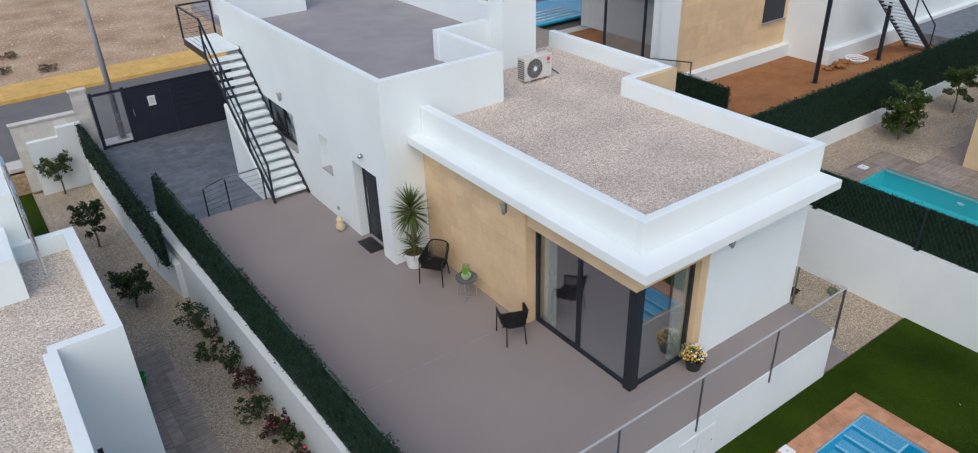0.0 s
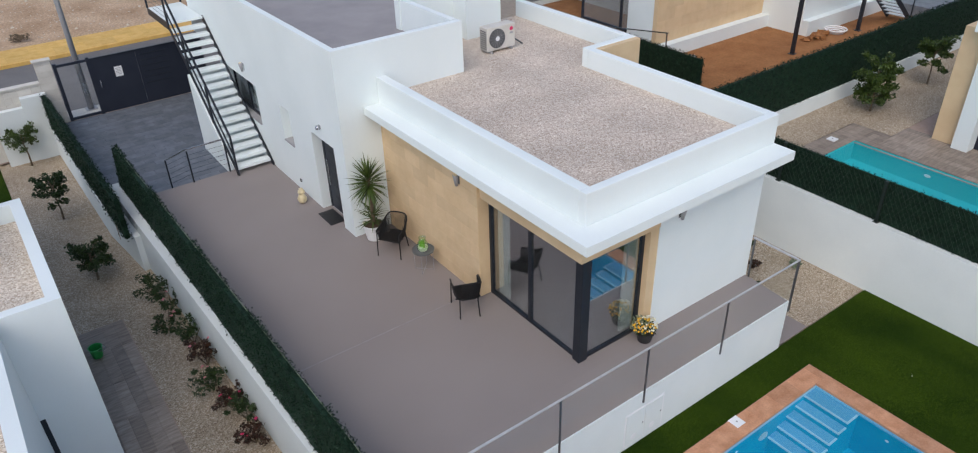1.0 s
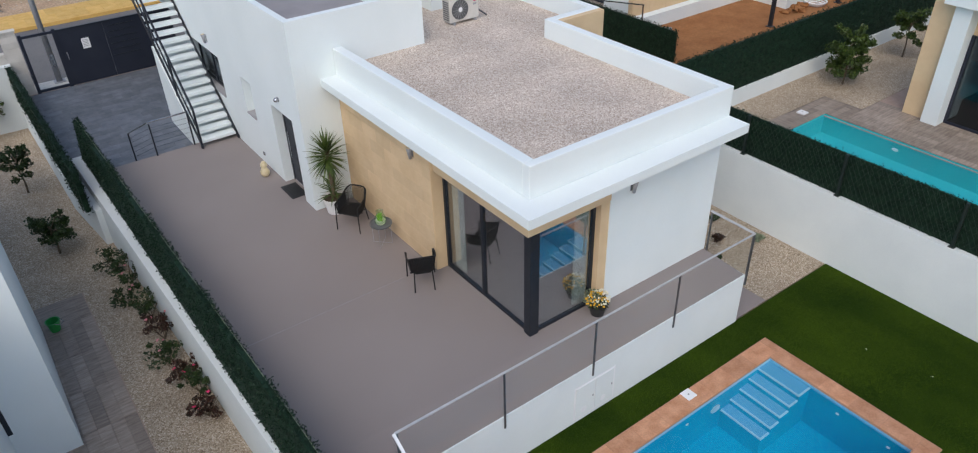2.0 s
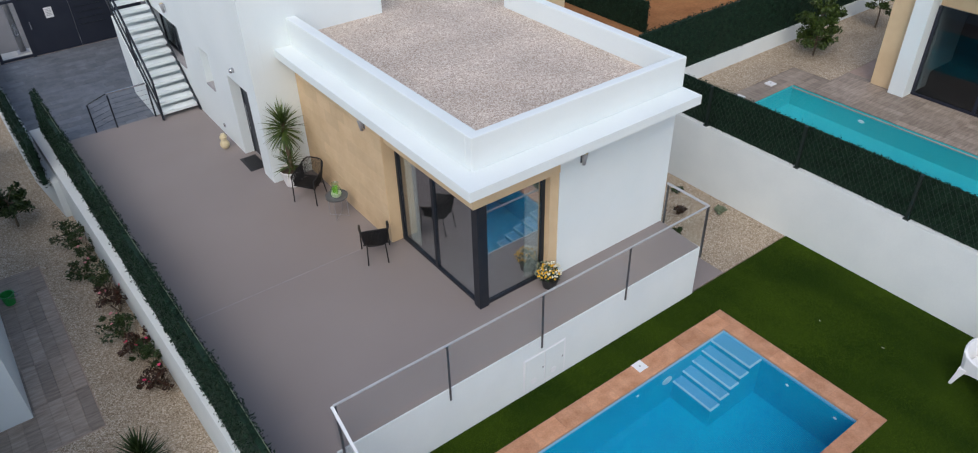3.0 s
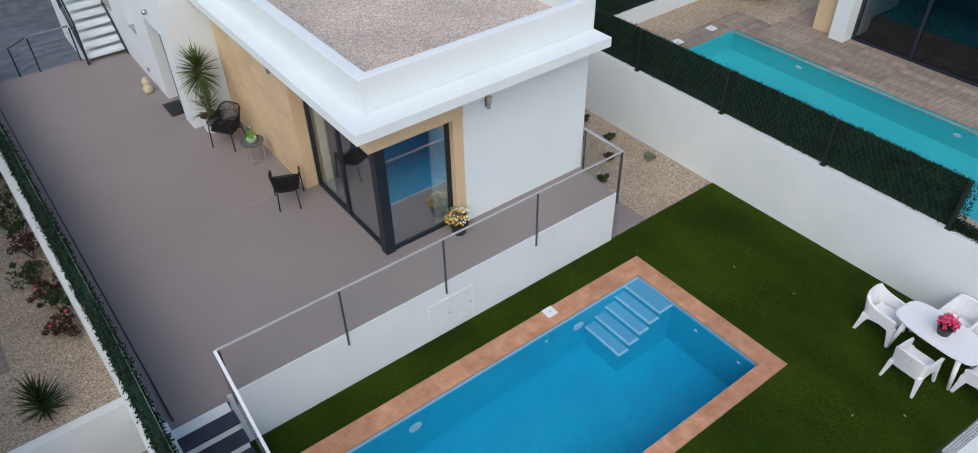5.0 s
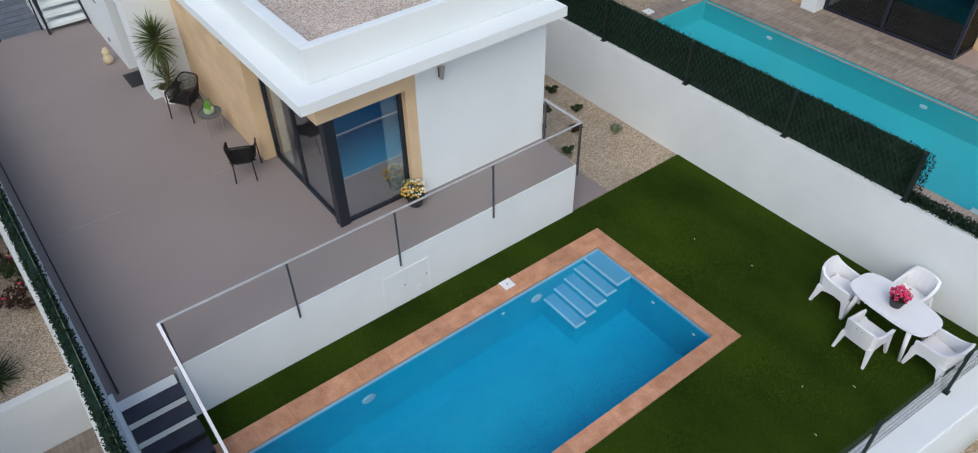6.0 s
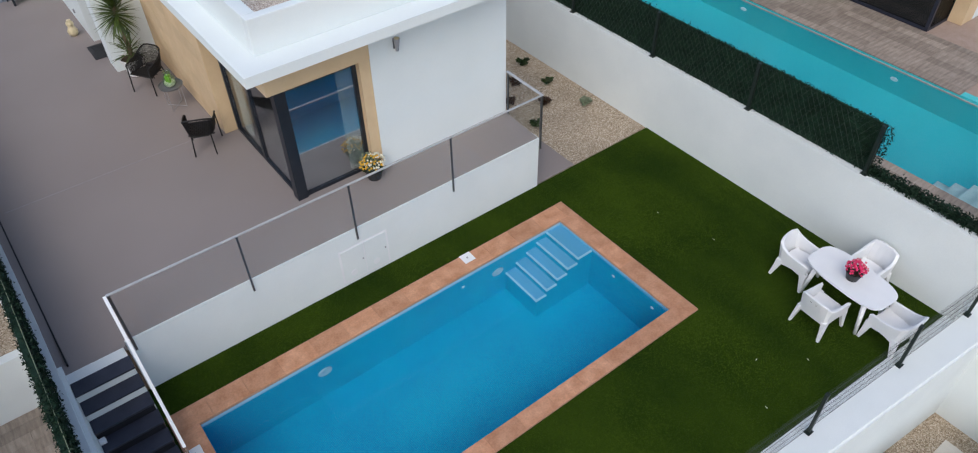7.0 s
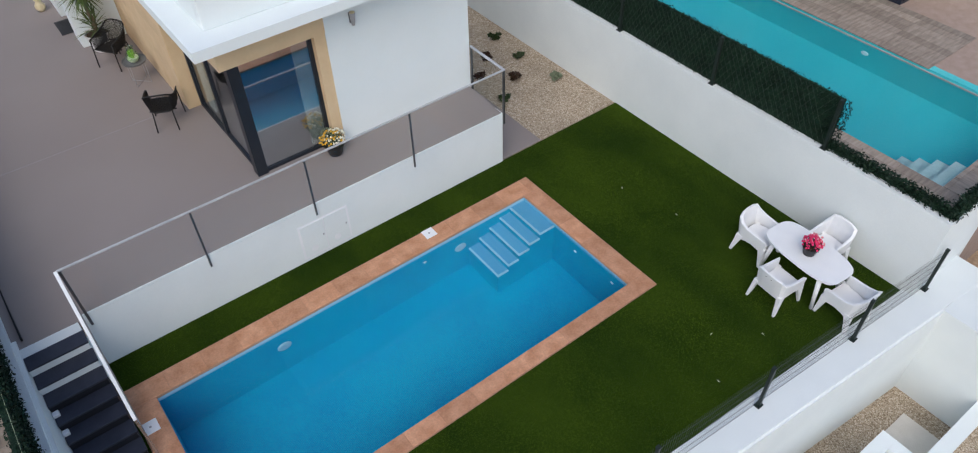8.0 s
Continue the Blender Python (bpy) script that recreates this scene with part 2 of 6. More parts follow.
M_YELLOW = mat("yellow_petal", (0.75, 0.38, 0.02), (0.8, 0.5, 0.05), 30, 0.5, 0, 60)
M_CREAM = mat("cream_petal", (0.75, 0.72, 0.55), (0.8, 0.78, 0.68), 30, 0.5, 0, 60)
M_MAROON = mat("red_leaf", (0.014, 0.016, 0.006), (0.075, 0.022, 0.012), 20, 0.5, 0, 40)
M_SAGE = mat("grey_green_leaf", (0.16, 0.2, 0.12), (0.25, 0.29, 0.2), 20, 0.6, 0, 40)
M_CERAMIC = mat("cream_ceramic", (0.6, 0.5, 0.3), (0.68, 0.58, 0.38), 9, 0.4, 0.1, 60)
M_LIME = mat("lime_candle", (0.25, 0.5, 0.05), (0.32, 0.55, 0.1), 9, 0.4, 0, 60)
M_GREY = mat("grey_paint", (0.3, 0.3, 0.31), (0.36, 0.36, 0.37), 4, 0.5, 0, 60)
M_TRAY = mat("slate_grey_metal", (0.10, 0.105, 0.11), (0.14, 0.145, 0.15), 6, 0.5, 0, 60)
M_FAN = mat("dark_grille", (0.08, 0.08, 0.085), (0.11, 0.11, 0.11), 9, 0.5, 0, 60)
M_VASE = pane_glass("green_tinted_glass", (0.84, 0.93, 0.84), 0.1)
M_COPJOINT = mat("terracotta_joint", (0.40, 0.22, 0.14), (0.46, 0.26, 0.17), 6, 0.9, 0.2, 70)
M_RAIL = mat("satin_steel_rail", (0.46, 0.465, 0.48), (0.56, 0.565, 0.575), 6, 0.35, 0.0, 120, 0.2, fine=0.05)
M_POST = mat("dull_steel_post", (0.14, 0.145, 0.15), (0.19, 0.19, 0.2), 8, 0.35, 0.0, 90, 0.8, fine=0.05)
M_WIRE = mat("green_coated_wire", (0.03, 0.04, 0.036), (0.05, 0.06, 0.055), 8, 0.5, 0.0, 60)
# room colour darkened to carry the shade of an unlit interior
M_ROOM_UNLIT = mat("unlit_room_shade", (0.06, 0.065, 0.07), (0.09, 0.09, 0.095), 2, 0.8, 0.0, 50)


# ---- building helpers ----
def box(bm, x0, x1, y0, y1, z0, z1, bevel=0.0):
    r = bmesh.ops.create_cube(bm, size=1.0)
    for v in r["verts"]:
        v.co = Vector(((x0 + x1) / 2 + v.co.x * (x1 - x0), (y0 + y1) / 2 + v.co.y * (y1 - y0), (z0 + z1) / 2 + v.co.z * (z1 - z0)))
    if bevel:
        es = list({e for v in r["verts"] for e in v.link_edges})
        bmesh.ops.bevel(bm, geom=es, offset=bevel, segments=2, affect="EDGES", profile=0.5)
    return bm


def bbox(*a, bevel=0.0):
    return box(bmesh.new(), *a, bevel=bevel)


def tube(bm, pts, r, seg=8, cap=True):
    """A round bar along a line of points; r may be a list."""
    pts = [Vector(p) for p in pts]
    rs = r if isinstance(r, (list, tuple)) else [r] * len(pts)
    rings = []
    for i, p in enumerate(pts):
        d = (pts[min(i + 1, len(pts) - 1)] - pts[max(i - 1, 0)]).normalized()
        u = d.cross(Vector((0, 0, 1)) if abs(d.z) < 0.95 else Vector((1, 0, 0))).normalized()
        w = d.cross(u)
        rings.append([bm.verts.new(p + (u * math.cos(a) + w * math.sin(a)) * rs[i]) for a in (2 * math.pi * k / seg for k in range(seg))])
    for a, b in zip(rings, rings[1:]):
        for k in range(seg):
            bm.faces.new((a[k], a[(k + 1) % seg], b[(k + 1) % seg], b[k]))
    if cap:
        bm.faces.new(rings[0]), bm.faces.new(list(reversed(rings[-1])))
    return bm


def bar(bm, p, q, w, h=None):
    """A square bar from p to q."""
    p, q = Vector(p), Vector(q)
    h = h or w
    d = (q - p).normalized()
    u = d.cross(Vector((0, 0, 1)) if abs(d.z) < 0.95 else Vector((0, 1, 0))).normalized()
    n = d.cross(u)
    vs = [bm.verts.new(c + u * (sx * w / 2) + n * (sy * h / 2)) for c in (p, q) for sx, sy in ((-1, -1), (1, -1), (1, 1), (-1, 1))]
    for f in ((0, 3, 2, 1), (4, 5, 6, 7), (0, 1, 5, 4), (1, 2, 6, 5), (2, 3, 7, 6), (3, 0, 4, 7)):
        bm.faces.new([vs[i] for i in f])
    return bm


def lathe(bm, profile, seg=24, at=(0, 0, 0)):
    """A turned body from (radius, height) pairs."""
    at = Vector(at)
    rings = [[bm.verts.new(at + Vector((r * math.cos(a), r * math.sin(a), z))) for a in (2 * math.pi * k / seg for k in range(seg))] for r, z in profile]
    for a, b in zip(rings, rings[1:]):
        for k in range(seg):
            bm.faces.new((a[k], a[(k + 1) % seg], b[(k + 1) % seg], b[k]))
    bm.faces.new(list(reversed(rings[0]))), bm.faces.new(rings[-1])
    return bm


def prism(bm, poly, z0, z1):
    """An upright block over a plan outline."""
    lo, hi = [bm.verts.new((x, y, z0)) for x, y in poly], [bm.verts.new((x, y, z1)) for x, y in poly]
    n = len(poly)
    bm.faces.new(list(reversed(lo))), bm.faces.new(hi)
    for k in range(n):
        bm.faces.new((lo[k], lo[(k + 1) % n], hi[(k + 1) % n], hi[k]))
    return bm


def mesh(name, bm, material, smooth=False):
    bmesh.ops.recalc_face_normals(bm, faces=bm.faces)
    me = bpy.data.meshes.new(name)
    bm.to_mesh(me)
    bm.free()
    for m in material if isinstance(material, (list, tuple)) else (material,):
        me.materials.append(m)
    if smooth:
        me.polygons.foreach_set("use_smooth", [True] * len(me.polygons))
    return me


def solid(name, bm, material, label="", category="", kind="", group="", smooth=False):
    """A top-level object of one mesh."""
    return tagged(new(name, mesh(name, bm, material, smooth)), label, category, group, kind)


def thing(name, at, label, category, group="", kind=""):
    """An Empty at a thing's base."""
    e = new(name)
    e.location = at
    e.empty_display_size = 0.2
    return tagged(e, label, category, group, kind)


def under(o, parent):
    o.parent = parent
    if parent.data is None:
        o.matrix_parent_inverse = Matrix.Translation(parent.location).inverted()
    return o


def part(name, bm, material, parent, label="", smooth=False):
    """A part, built in world metres, under its thing or part."""
    o = new(name, mesh(name, bm, material, smooth))
    if label:
        o["label"] = label
    return under(o, parent)


def piece(name, me, at, parent, turn=0.0):
    """One of many alike pieces on shared mesh data."""
    o = new(name, me)
    o.matrix_basis = pose(*at, 0, 0, turn)
    return under(o, parent)


def plate(axis, us, vs, solid_at, t0, t1):
    """One connected plate over a grid of cells: axis is its thin direction, solid_at(u, v) says which cells are there."""
    bm = bmesh.new()
    cache = {}
    us, vs = sorted(set(us)), sorted(set(vs))
    flat = {"x": lambda u, v, t: (t, u, v), "y": lambda u, v, t: (u, t, v), "z": lambda u, v, t: (u, v, t)}[axis]

    def vert(i, j, k):
        if (i, j, k) not in cache:
            cache[i, j, k] = bm.verts.new(flat(us[i], vs[j], t1 if k else t0))
        return cache[i, j, k]

    n, m = len(us) - 1, len(vs) - 1
    on = [[solid_at((us[i] + us[i + 1]) / 2, (vs[j] + vs[j + 1]) / 2) for j in range(m)] for i in range(n)]
    for i in range(n):
        for j in range(m):
            if not on[i][j]:
                continue
            for k in (0, 1):
                bm.faces.new([vert(a, b, k) for a, b in ((i, j), (i + 1, j), (i + 1, j + 1), (i, j + 1))])
            for di, dj, p, q in ((-1, 0, (i, j), (i, j + 1)), (1, 0, (i + 1, j), (i + 1, j + 1)), (0, -1, (i, j), (i + 1, j)), (0, 1, (i, j + 1), (i + 1, j + 1))):
                a, b = i + di, j + dj
                if not (0 <= a < n and 0 <= b < m and on[a][b]):
                    bm.faces.new((vert(*p, 0), vert(*q, 0), vert(*q, 1), vert(*p, 1)))
    return bm


def holed(axis, u0, u1, v0, v1, t0, t1, holes):
    """A plate with rectangular openings (u0, u1, v0, v1) that go through."""
    inside = lambda u, v: not any(a < u < b and c < v < d for a, b, c, d in holes)
    return plate(axis, [u0, u1] + [h[k] for h in holes for k in (0, 1)], [v0, v1] + [h[k] for h in holes for k in (2, 3)], inside, t0, t1)


LAWN = -1.30
DRIVE = -0.35
LOW = -3.6


# ---- ground ----
def ground():
    """One stepped sheet out to the horizon."""
    xs = [-900, -300, -60, -20, -4.9, -4.89, 8.1, 8.11, 20, 60, 300, 900]
    ys = [-900, -300, -60, -20, -7.42, -7.41, 8, 14, 19.6, 19.61, 40, 60, 300, 900]
    bm = bmesh.new()

    def z(x, y):
        if y <= -7.42:
            return LOW - 0.1
        if y >= 19.61:
            return -0.56
        return -3.0

    g = [[bm.verts.new((x, y, z(x, y))) for x in xs] for y in ys]
    for j in range(len(ys) - 1):
        for i in range(len(xs) - 1):
            bm.faces.new((g[j][i], g[j][i + 1], g[j + 1][i + 1], g[j + 1][i]))
    return solid("ground", bm, M_DIRT, "dry stony earth of the plots and open land", "ground", "structure")


ground()

# ---- garden level ----
WL = -4.82          # outer face of the wall towards the planted strip
# lawn round the pool basin
turf = holed("z", -4.6, 7.95, -8.55, -1.21, -1.5, LAWN, [(-3.42, 4.56, -5.52, -2.12)])
for v in turf.verts:
    if v.co.y < -8.5:      # southern edge follows the fence
        v.co.y = -8.41 - 0.072 * (v.co.x - 6.35)
LAWN_SHEET = solid("lawn", turf, M_TURF, "deep green artificial turf laid round the pool", "lawn", "structure")
solid("gravel_bed", bbox(4.95, 7.95, -1.18, 12, -1.6, LAWN - 0.015), M_GRAVEL2, "pale gravel bed beside the house", "gravel", "structure")
solid("path", bbox(4.66, 5.75, -1.175, 4.0, -1.58, LAWN - 0.008), M_TERRACE, "grey screed path along the house", "path", "structure")

# ---- swimming pool ----
PX0, PX1, PY0, PY1 = -3.17, 4.31, -5.295, -2.35
WATER = LAWN - 0.075


def surface(x0, x1, y0, y1, z):
    """The open face of still water, edge to edge in its basin."""
    bm = bmesh.new()
    bm.faces.new([bm.verts.new(c) for c in ((x0, y0, z), (x1, y0, z), (x1, y1, z), (x0, y1, z))])
    return bm


def pool():
    e = thing("swimming_pool", (0.5, -3.8, LAWN), "rectangular pool with blue mosaic and terracotta coping", "swimming pool")
    w, zb = 0.2, LAWN - 1.55
    part("basin", holed("z", PX0 - w, PX1 + w, PY0 - w, PY1 + w, zb - w, LAWN - 0.02, [(PX0, PX1, PY0, PY1)]), M_MOSAIC, e)
    part("basin_floor", bbox(PX0, PX1, PY0, PY1, zb - w, zb), M_MOSAIC, e)
    # five steps down from the corner
    for k in range(5):
        x0 = 3.95 - 0.257 * k
        x1 = PX1 + 0.01 if k == 0 else x0 + 0.256
        z1 = WATER - 0.03 - 0.19 * k
        ys = PY1 - 0.93
        st = part("pool_step", bbox(x0, x1, ys, PY1 + 0.01, zb - 0.01, z1), M_MOSAIC, e)
        # tread paled by colour, where the shallower water lets more light back
        part("shallow_tint_tread", bbox(x0 + 0.03, x1, ys + 0.03, PY1 + 0.01, z1 + 0.001, z1 + 0.006), M_TREAD, st)
        edge = plate("z", [x0 - 0.006, x0 + 0.029, x1], [ys - 0.006, ys + 0.029, PY1 - 0.001], lambda u, v: u < x0 + 0.029 or v < ys + 0.029, z1 - 0.03, z1 + 0.009)
        part("step_edge", edge, M_EDGE, st, "pale edging strip")
    for a in ((PX0, PX1, PY1 - 0.004, PY1 - 0.0005), (PX1 - 0.004, PX1 - 0.0005, PY0, PY1 - 0.0045), (PX0 + 0.0005, PX0 + 0.004, PY0, PY1 - 0.0045)):
        part("waterline_tile", bbox(*a, WATER - 0.03, LAWN - 0.021), M_TREAD, e, "pale blue waterline mosaic")
    for x in (-1.05, 2.72):
        bm = bmesh.new()
        lathe(bm, [(0.13, 0), (0.13, 0.015), (0.1, 0.03), (0.03, 0.035)], 24)
        bmesh.ops.rotate(bm, verts=bm.verts, matrix=Matrix.Rotation(radians(90), 3, "X"))
        bmesh.ops.translate(bm, verts=bm.verts, vec=(x, PY1 - 0.001, LAWN - 0.6))
        part("pool_light", bm, M_EDGE, e, "round white underwater lamp", smooth=False)
    for x, y, ax in ((1.9, PY1, "X"), (PX1, -3.9, "Y"), (PX1, -4.9, "Y")):
        bm = bmesh.new()
        lathe(bm, [(0.035, 0), (0.035, 0.01), (0.012, 0.015)], 12)
        bmesh.ops.rotate(bm, verts=bm.verts, matrix=Matrix.Rotation(radians(90 if ax == "X" else -90), 3, ax))
        bmesh.ops.translate(bm, verts=bm.verts, vec=(x, y, LAWN - 0.4))
        part("inlet", bm, M_WPLASTIC, e)
    wtr = part("water", surface(PX0, PX1, PY0, PY1, WATER), M_WATER, e, "clear still water")
    wtr.visible_shadow = False
    part("coping_bed", holed("z", PX0 - 0.39, PX1 + 0.39, PY0 - 0.285, PY1 + 0.42, LAWN - 0.05, LAWN + 0.026, [(PX0, PX1, PY0, PY1)]), M_COPJOINT, e)
    return e


POOL = pool()
drain = thing("skimmer_lid", (2.24, -2.04, LAWN), "square white plastic lid in the pool coping", "lid")
part("lid", bbox(2.12, 2.36, -2.16, -1.92, LAWN - 0.02, LAWN + 0.036, bevel=0.008), M_WPLASTIC, drain)
part("knob", lathe(bmesh.new(), [(0.02, LAWN + 0.036), (0.018, LAWN + 0.044)], 10, (2.24, -2.04, 0)), M_GREY, drain)
drain2 = copy_thing(drain, pose(-3.43, -2.82, LAWN + 0.003))

# ---- terrace ----
TX0 = -4.72
slab = plate("z", [TX0, -3.56, 4.645], [-1.31, -1.2, -0.3, 11.7], lambda u, v: u < -3.56 or v > -1.2, -0.16, 0.0)
for v in slab.verts:       # slight fall towards the garden
    if v.co.z > -0.1 and v.co.y < -0.5:
        v.co.z = -0.06
solid("terrace_floor", slab, M_TERRACE, "grey-brown painted screed terrace", "floor", "structure")
solid("floor_joint", bbox(-4.3, -0.45, 2.945, 2.953, -0.01, 0.004), M_SILL, "pale filled joint in the terrace floor", "joint", "structure")
solid("drain_slot", prism(bmesh.new(), [(-4.37, -1.17), (-4.346, -1.17), (-4.53, 11.0), (-4.554, 11.0)], -0.08, 0.004), M_BLACK, "narrow dark drain slot along the wall", "drain", "structure")
solid("wall_garden", plate("x", [-1.225, -1.201, -0.98], [LAWN - 0.2, -0.161, -0.062], lambda u, v: v < -0.161 or u < -1.201, -3.555, 4.66), M_WHITE_WALL, "white rendered retaining wall of the terrace", "wall", "structure")
solid("wall_terrace_end", bbox(4.646, 4.661, -1.2, -0.14, LAWN - 0.2, -0.062), M_WHITE_WALL, "white rendered end of the terrace", "wall", "structure")
hatch = thing("meter_cabinet", (0.55, -1.223, -1.25), "pair of flush white cabinet doors in the terrace wall", "cabinet")
part("cabinet_frame", bbox(0.05, 1.05, -1.228, -1.214, -1.22, -0.42), M_WPLASTIC, hatch)
for x0 in (0.09, 0.56):
    d = part("cabinet_door", bbox(x0, x0 + 0.45, -1.239, -1.229, -1.19, -0.45, bevel=0.003), M_WHITE_WALL, hatch)
    part("cabinet_lock", bbox(x0 + 0.40, x0 + 0.425, -1.246, -1.240, -0.84, -0.80), M_GREY, d)
    part("vent_plate", lathe(bmesh.new(), [(0.07, 0), (0.065, 0.006)], 16), M_WPLASTIC, d).matrix_basis = pose(x0 + 0.2, -1.240, -1.05, 90)

# garden steps
steps = thing("garden_steps", (-4.0, -1.9, LAWN), "slate-topped garden steps with white risers", "steps")
for k in range(7):
    z1 = -0.03 - 0.17 * k
    y1 = -1.54 - 0.25 * k
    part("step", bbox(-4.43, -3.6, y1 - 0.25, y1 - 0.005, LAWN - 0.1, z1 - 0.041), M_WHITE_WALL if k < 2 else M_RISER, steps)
    part("tread", bbox(-4.43, -3.58, y1 - 0.265, y1, z1 - 0.04, z1, bevel=0.005), M_STEP, steps, "dark slate tread")
part("head_slab", bbox(-4.46, -3.6, -1.541, -1.311, LAWN, -0.064), M_WHITE_WALL, steps)
for k in (3, 4):
    part("step_light", bbox(-4.43, -4.34, -1.66 - 0.25 * k, -1.57 - 0.25 * k, -0.028 - 0.17 * k, 0.03 - 0.17 * k, bevel=0.006), M_WPLASTIC, steps, "small white step light")
part("string_wall", bbox(-4.499, -4.435, -3.7, -1.142, LAWN, -0.02), M_WHITE_WALL, steps)


# ---- steel and glass railing ----
def railing():
    e = thing("railing", (0.6, -1.2, -0.3), "steel handrail with frameless glass along the terrace edge", "railing")
    zt = 0.93
    y = -1.237
    for x in (-1.5, 0.47, 2.55):
        part("post", bbox(x - 0.016, x + 0.016, y - 0.012, y + 0.012, -0.32, zt, bevel=0.003), M_POST, e)
    part("post", bbox(4.66, 4.70, y - 0.02, y + 0.02, -0.32, zt, bevel=0.003), M_POST, e)
    part("post", bbox(-3.47, -3.43, y - 0.012, y + 0.012, -0.32, zt, bevel=0.003), M_POST, e)
    part("post", bbox(4.665, 4.70, -0.22, -0.19, -0.1, zt, bevel=0.003), M_POST, e)
    part("handrail", bbox(-3.48, 4.71, y - 0.017, y + 0.017, zt, zt + 0.026, bevel=0.004), M_RAIL, e)
    part("handrail", bbox(4.66, 4.71, y + 0.026, -0.17, zt, zt + 0.03, bevel=0.004), M_RAIL, e)
    for x0, x1 in ((-3.42, -1.53), (-1.47, 0.44), (0.5, 2.52), (2.58, 4.65)):
        g = part("glass_pane", bbox(x0, x1, y - 0.004, y + 0.004, -0.1, zt - 0.03), M_CLEAR, e, "clear glass pane")
        g.visible_shadow = False
    g = part("glass_pane", bbox(4.678, 4.686, -1.2, -0.23, -0.05, zt - 0.03), M_CLEAR, e, "clear glass pane")
    g.visible_shadow = False
    # sloping rail down the garden steps
    a, b = (-3.5, -1.237, zt + 0.015), (-3.5, -3.35, -0.28)
    part("handrail", bar(bmesh.new(), a, b, 0.045, 0.03), M_WPLASTIC, e, "pale sloping handrail")
    part("post", bbox(-3.52, -3.48, -3.33, -3.29, LAWN + 0.001, -0.3, bevel=0.003), M_STEEL, e)
    for k in range(1, 8):
        d = 0.11 * k
        part("wire", tube(bmesh.new(), [(-3.5, -1.2, zt - d), (-3.5, -3.3, -0.27 - d)], 0.003, 6), M_POST, e)
    return e


railing()


# ---- boundary walls and screens ----
def skew(y):
    return WL - 0.018 * max(y, 0)


def leaf_cloud(name, parent, boxes, n, size, material, seed, spread=0.03, lean=0.0):
    """Many small leaf blades filling flat screens, joined into one part."""
    rng = np.random.default_rng(seed)
    vol = np.array([max(1e-6, (b[1] - b[0] + 0.3) * (b[3] - b[2] + 0.3) * (b[5] - b[4])) for b in boxes])
    pick = rng.choice(len(boxes), n, p=vol / vol.sum())
    B = np.array(boxes)[pick]
    c = B[:, 0::2] + rng.random((n, 3)) * (B[:, 1::2] - B[:, 0::2])
    c += rng.normal(0, spread, (n, 3)) * np.array([1, 1, 0.7])
    c[:, 0] += lean * (c[:, 2] - c[:, 2].min())
    u = rng.normal(0, 1, (n, 3))
    u /= np.linalg.norm(u, axis=1)[:, None]
    w = np.cross(u, rng.normal(0, 1, (n, 3)))
    w /= np.linalg.norm(w, axis=1)[:, None]
    s = size * (0.6 + 0.8 * rng.random((n, 1)))
    v = np.stack([c - u * s, c + w * s * 0.45, c + u * s, c - w * s * 0.45], 1).reshape(-1, 3)
    me = bpy.data.meshes.new(name)
    me.from_pydata(v.tolist(), [], np.arange(4 * n).reshape(-1, 4).tolist())
    me.materials.append(material)
    o = tagged(new(name, me), kind="stuff")
    return under(o, parent)


def turf_blades(n, seed):
    """Short leaning fibres over the whole turf, joined into one part."""
    rng = np.random.default_rng(seed)
    x, y = rng.uniform(-3.5, 7.93, n), rng.uniform(-8.3, -1.24, n)
    keep = ((x < -3.56) | (x > 4.71) | (y > -1.925) | (y < -5.585)) & (y > -8.12 - 0.06 * (x - 6.35))
    x, y = x[keep], y[keep]
    n = len(x)
    a, lean = rng.uniform(0, 2 * np.pi, n), rng.normal(0, 0.014, (n, 2))
    h = rng.uniform(0.012, 0.03, n)
    w = np.stack([np.cos(a), np.sin(a)], 1) * rng.uniform(0.003, 0.006, (n, 1))
    p = np.stack([x, y], 1)
    z0, z1 = np.full((n, 1), LAWN), (LAWN + h)[:, None]
    v = np.stack([np.hstack([p - w, z0]), np.hstack([p + w, z0]), np.hstack([p + lean, z1])], 1).reshape(-1, 3)
    me = bpy.data.meshes.new("turf_blades")
    me.from_pydata(v.tolist(), [], np.arange(3 * n).reshape(-1, 3).tolist())
    me.materials.append(M_TURF_BLADE)
    return under(tagged(new("turf_blades", me), kind="stuff"), LAWN_SHEET)


turf_blades(260000, 12)


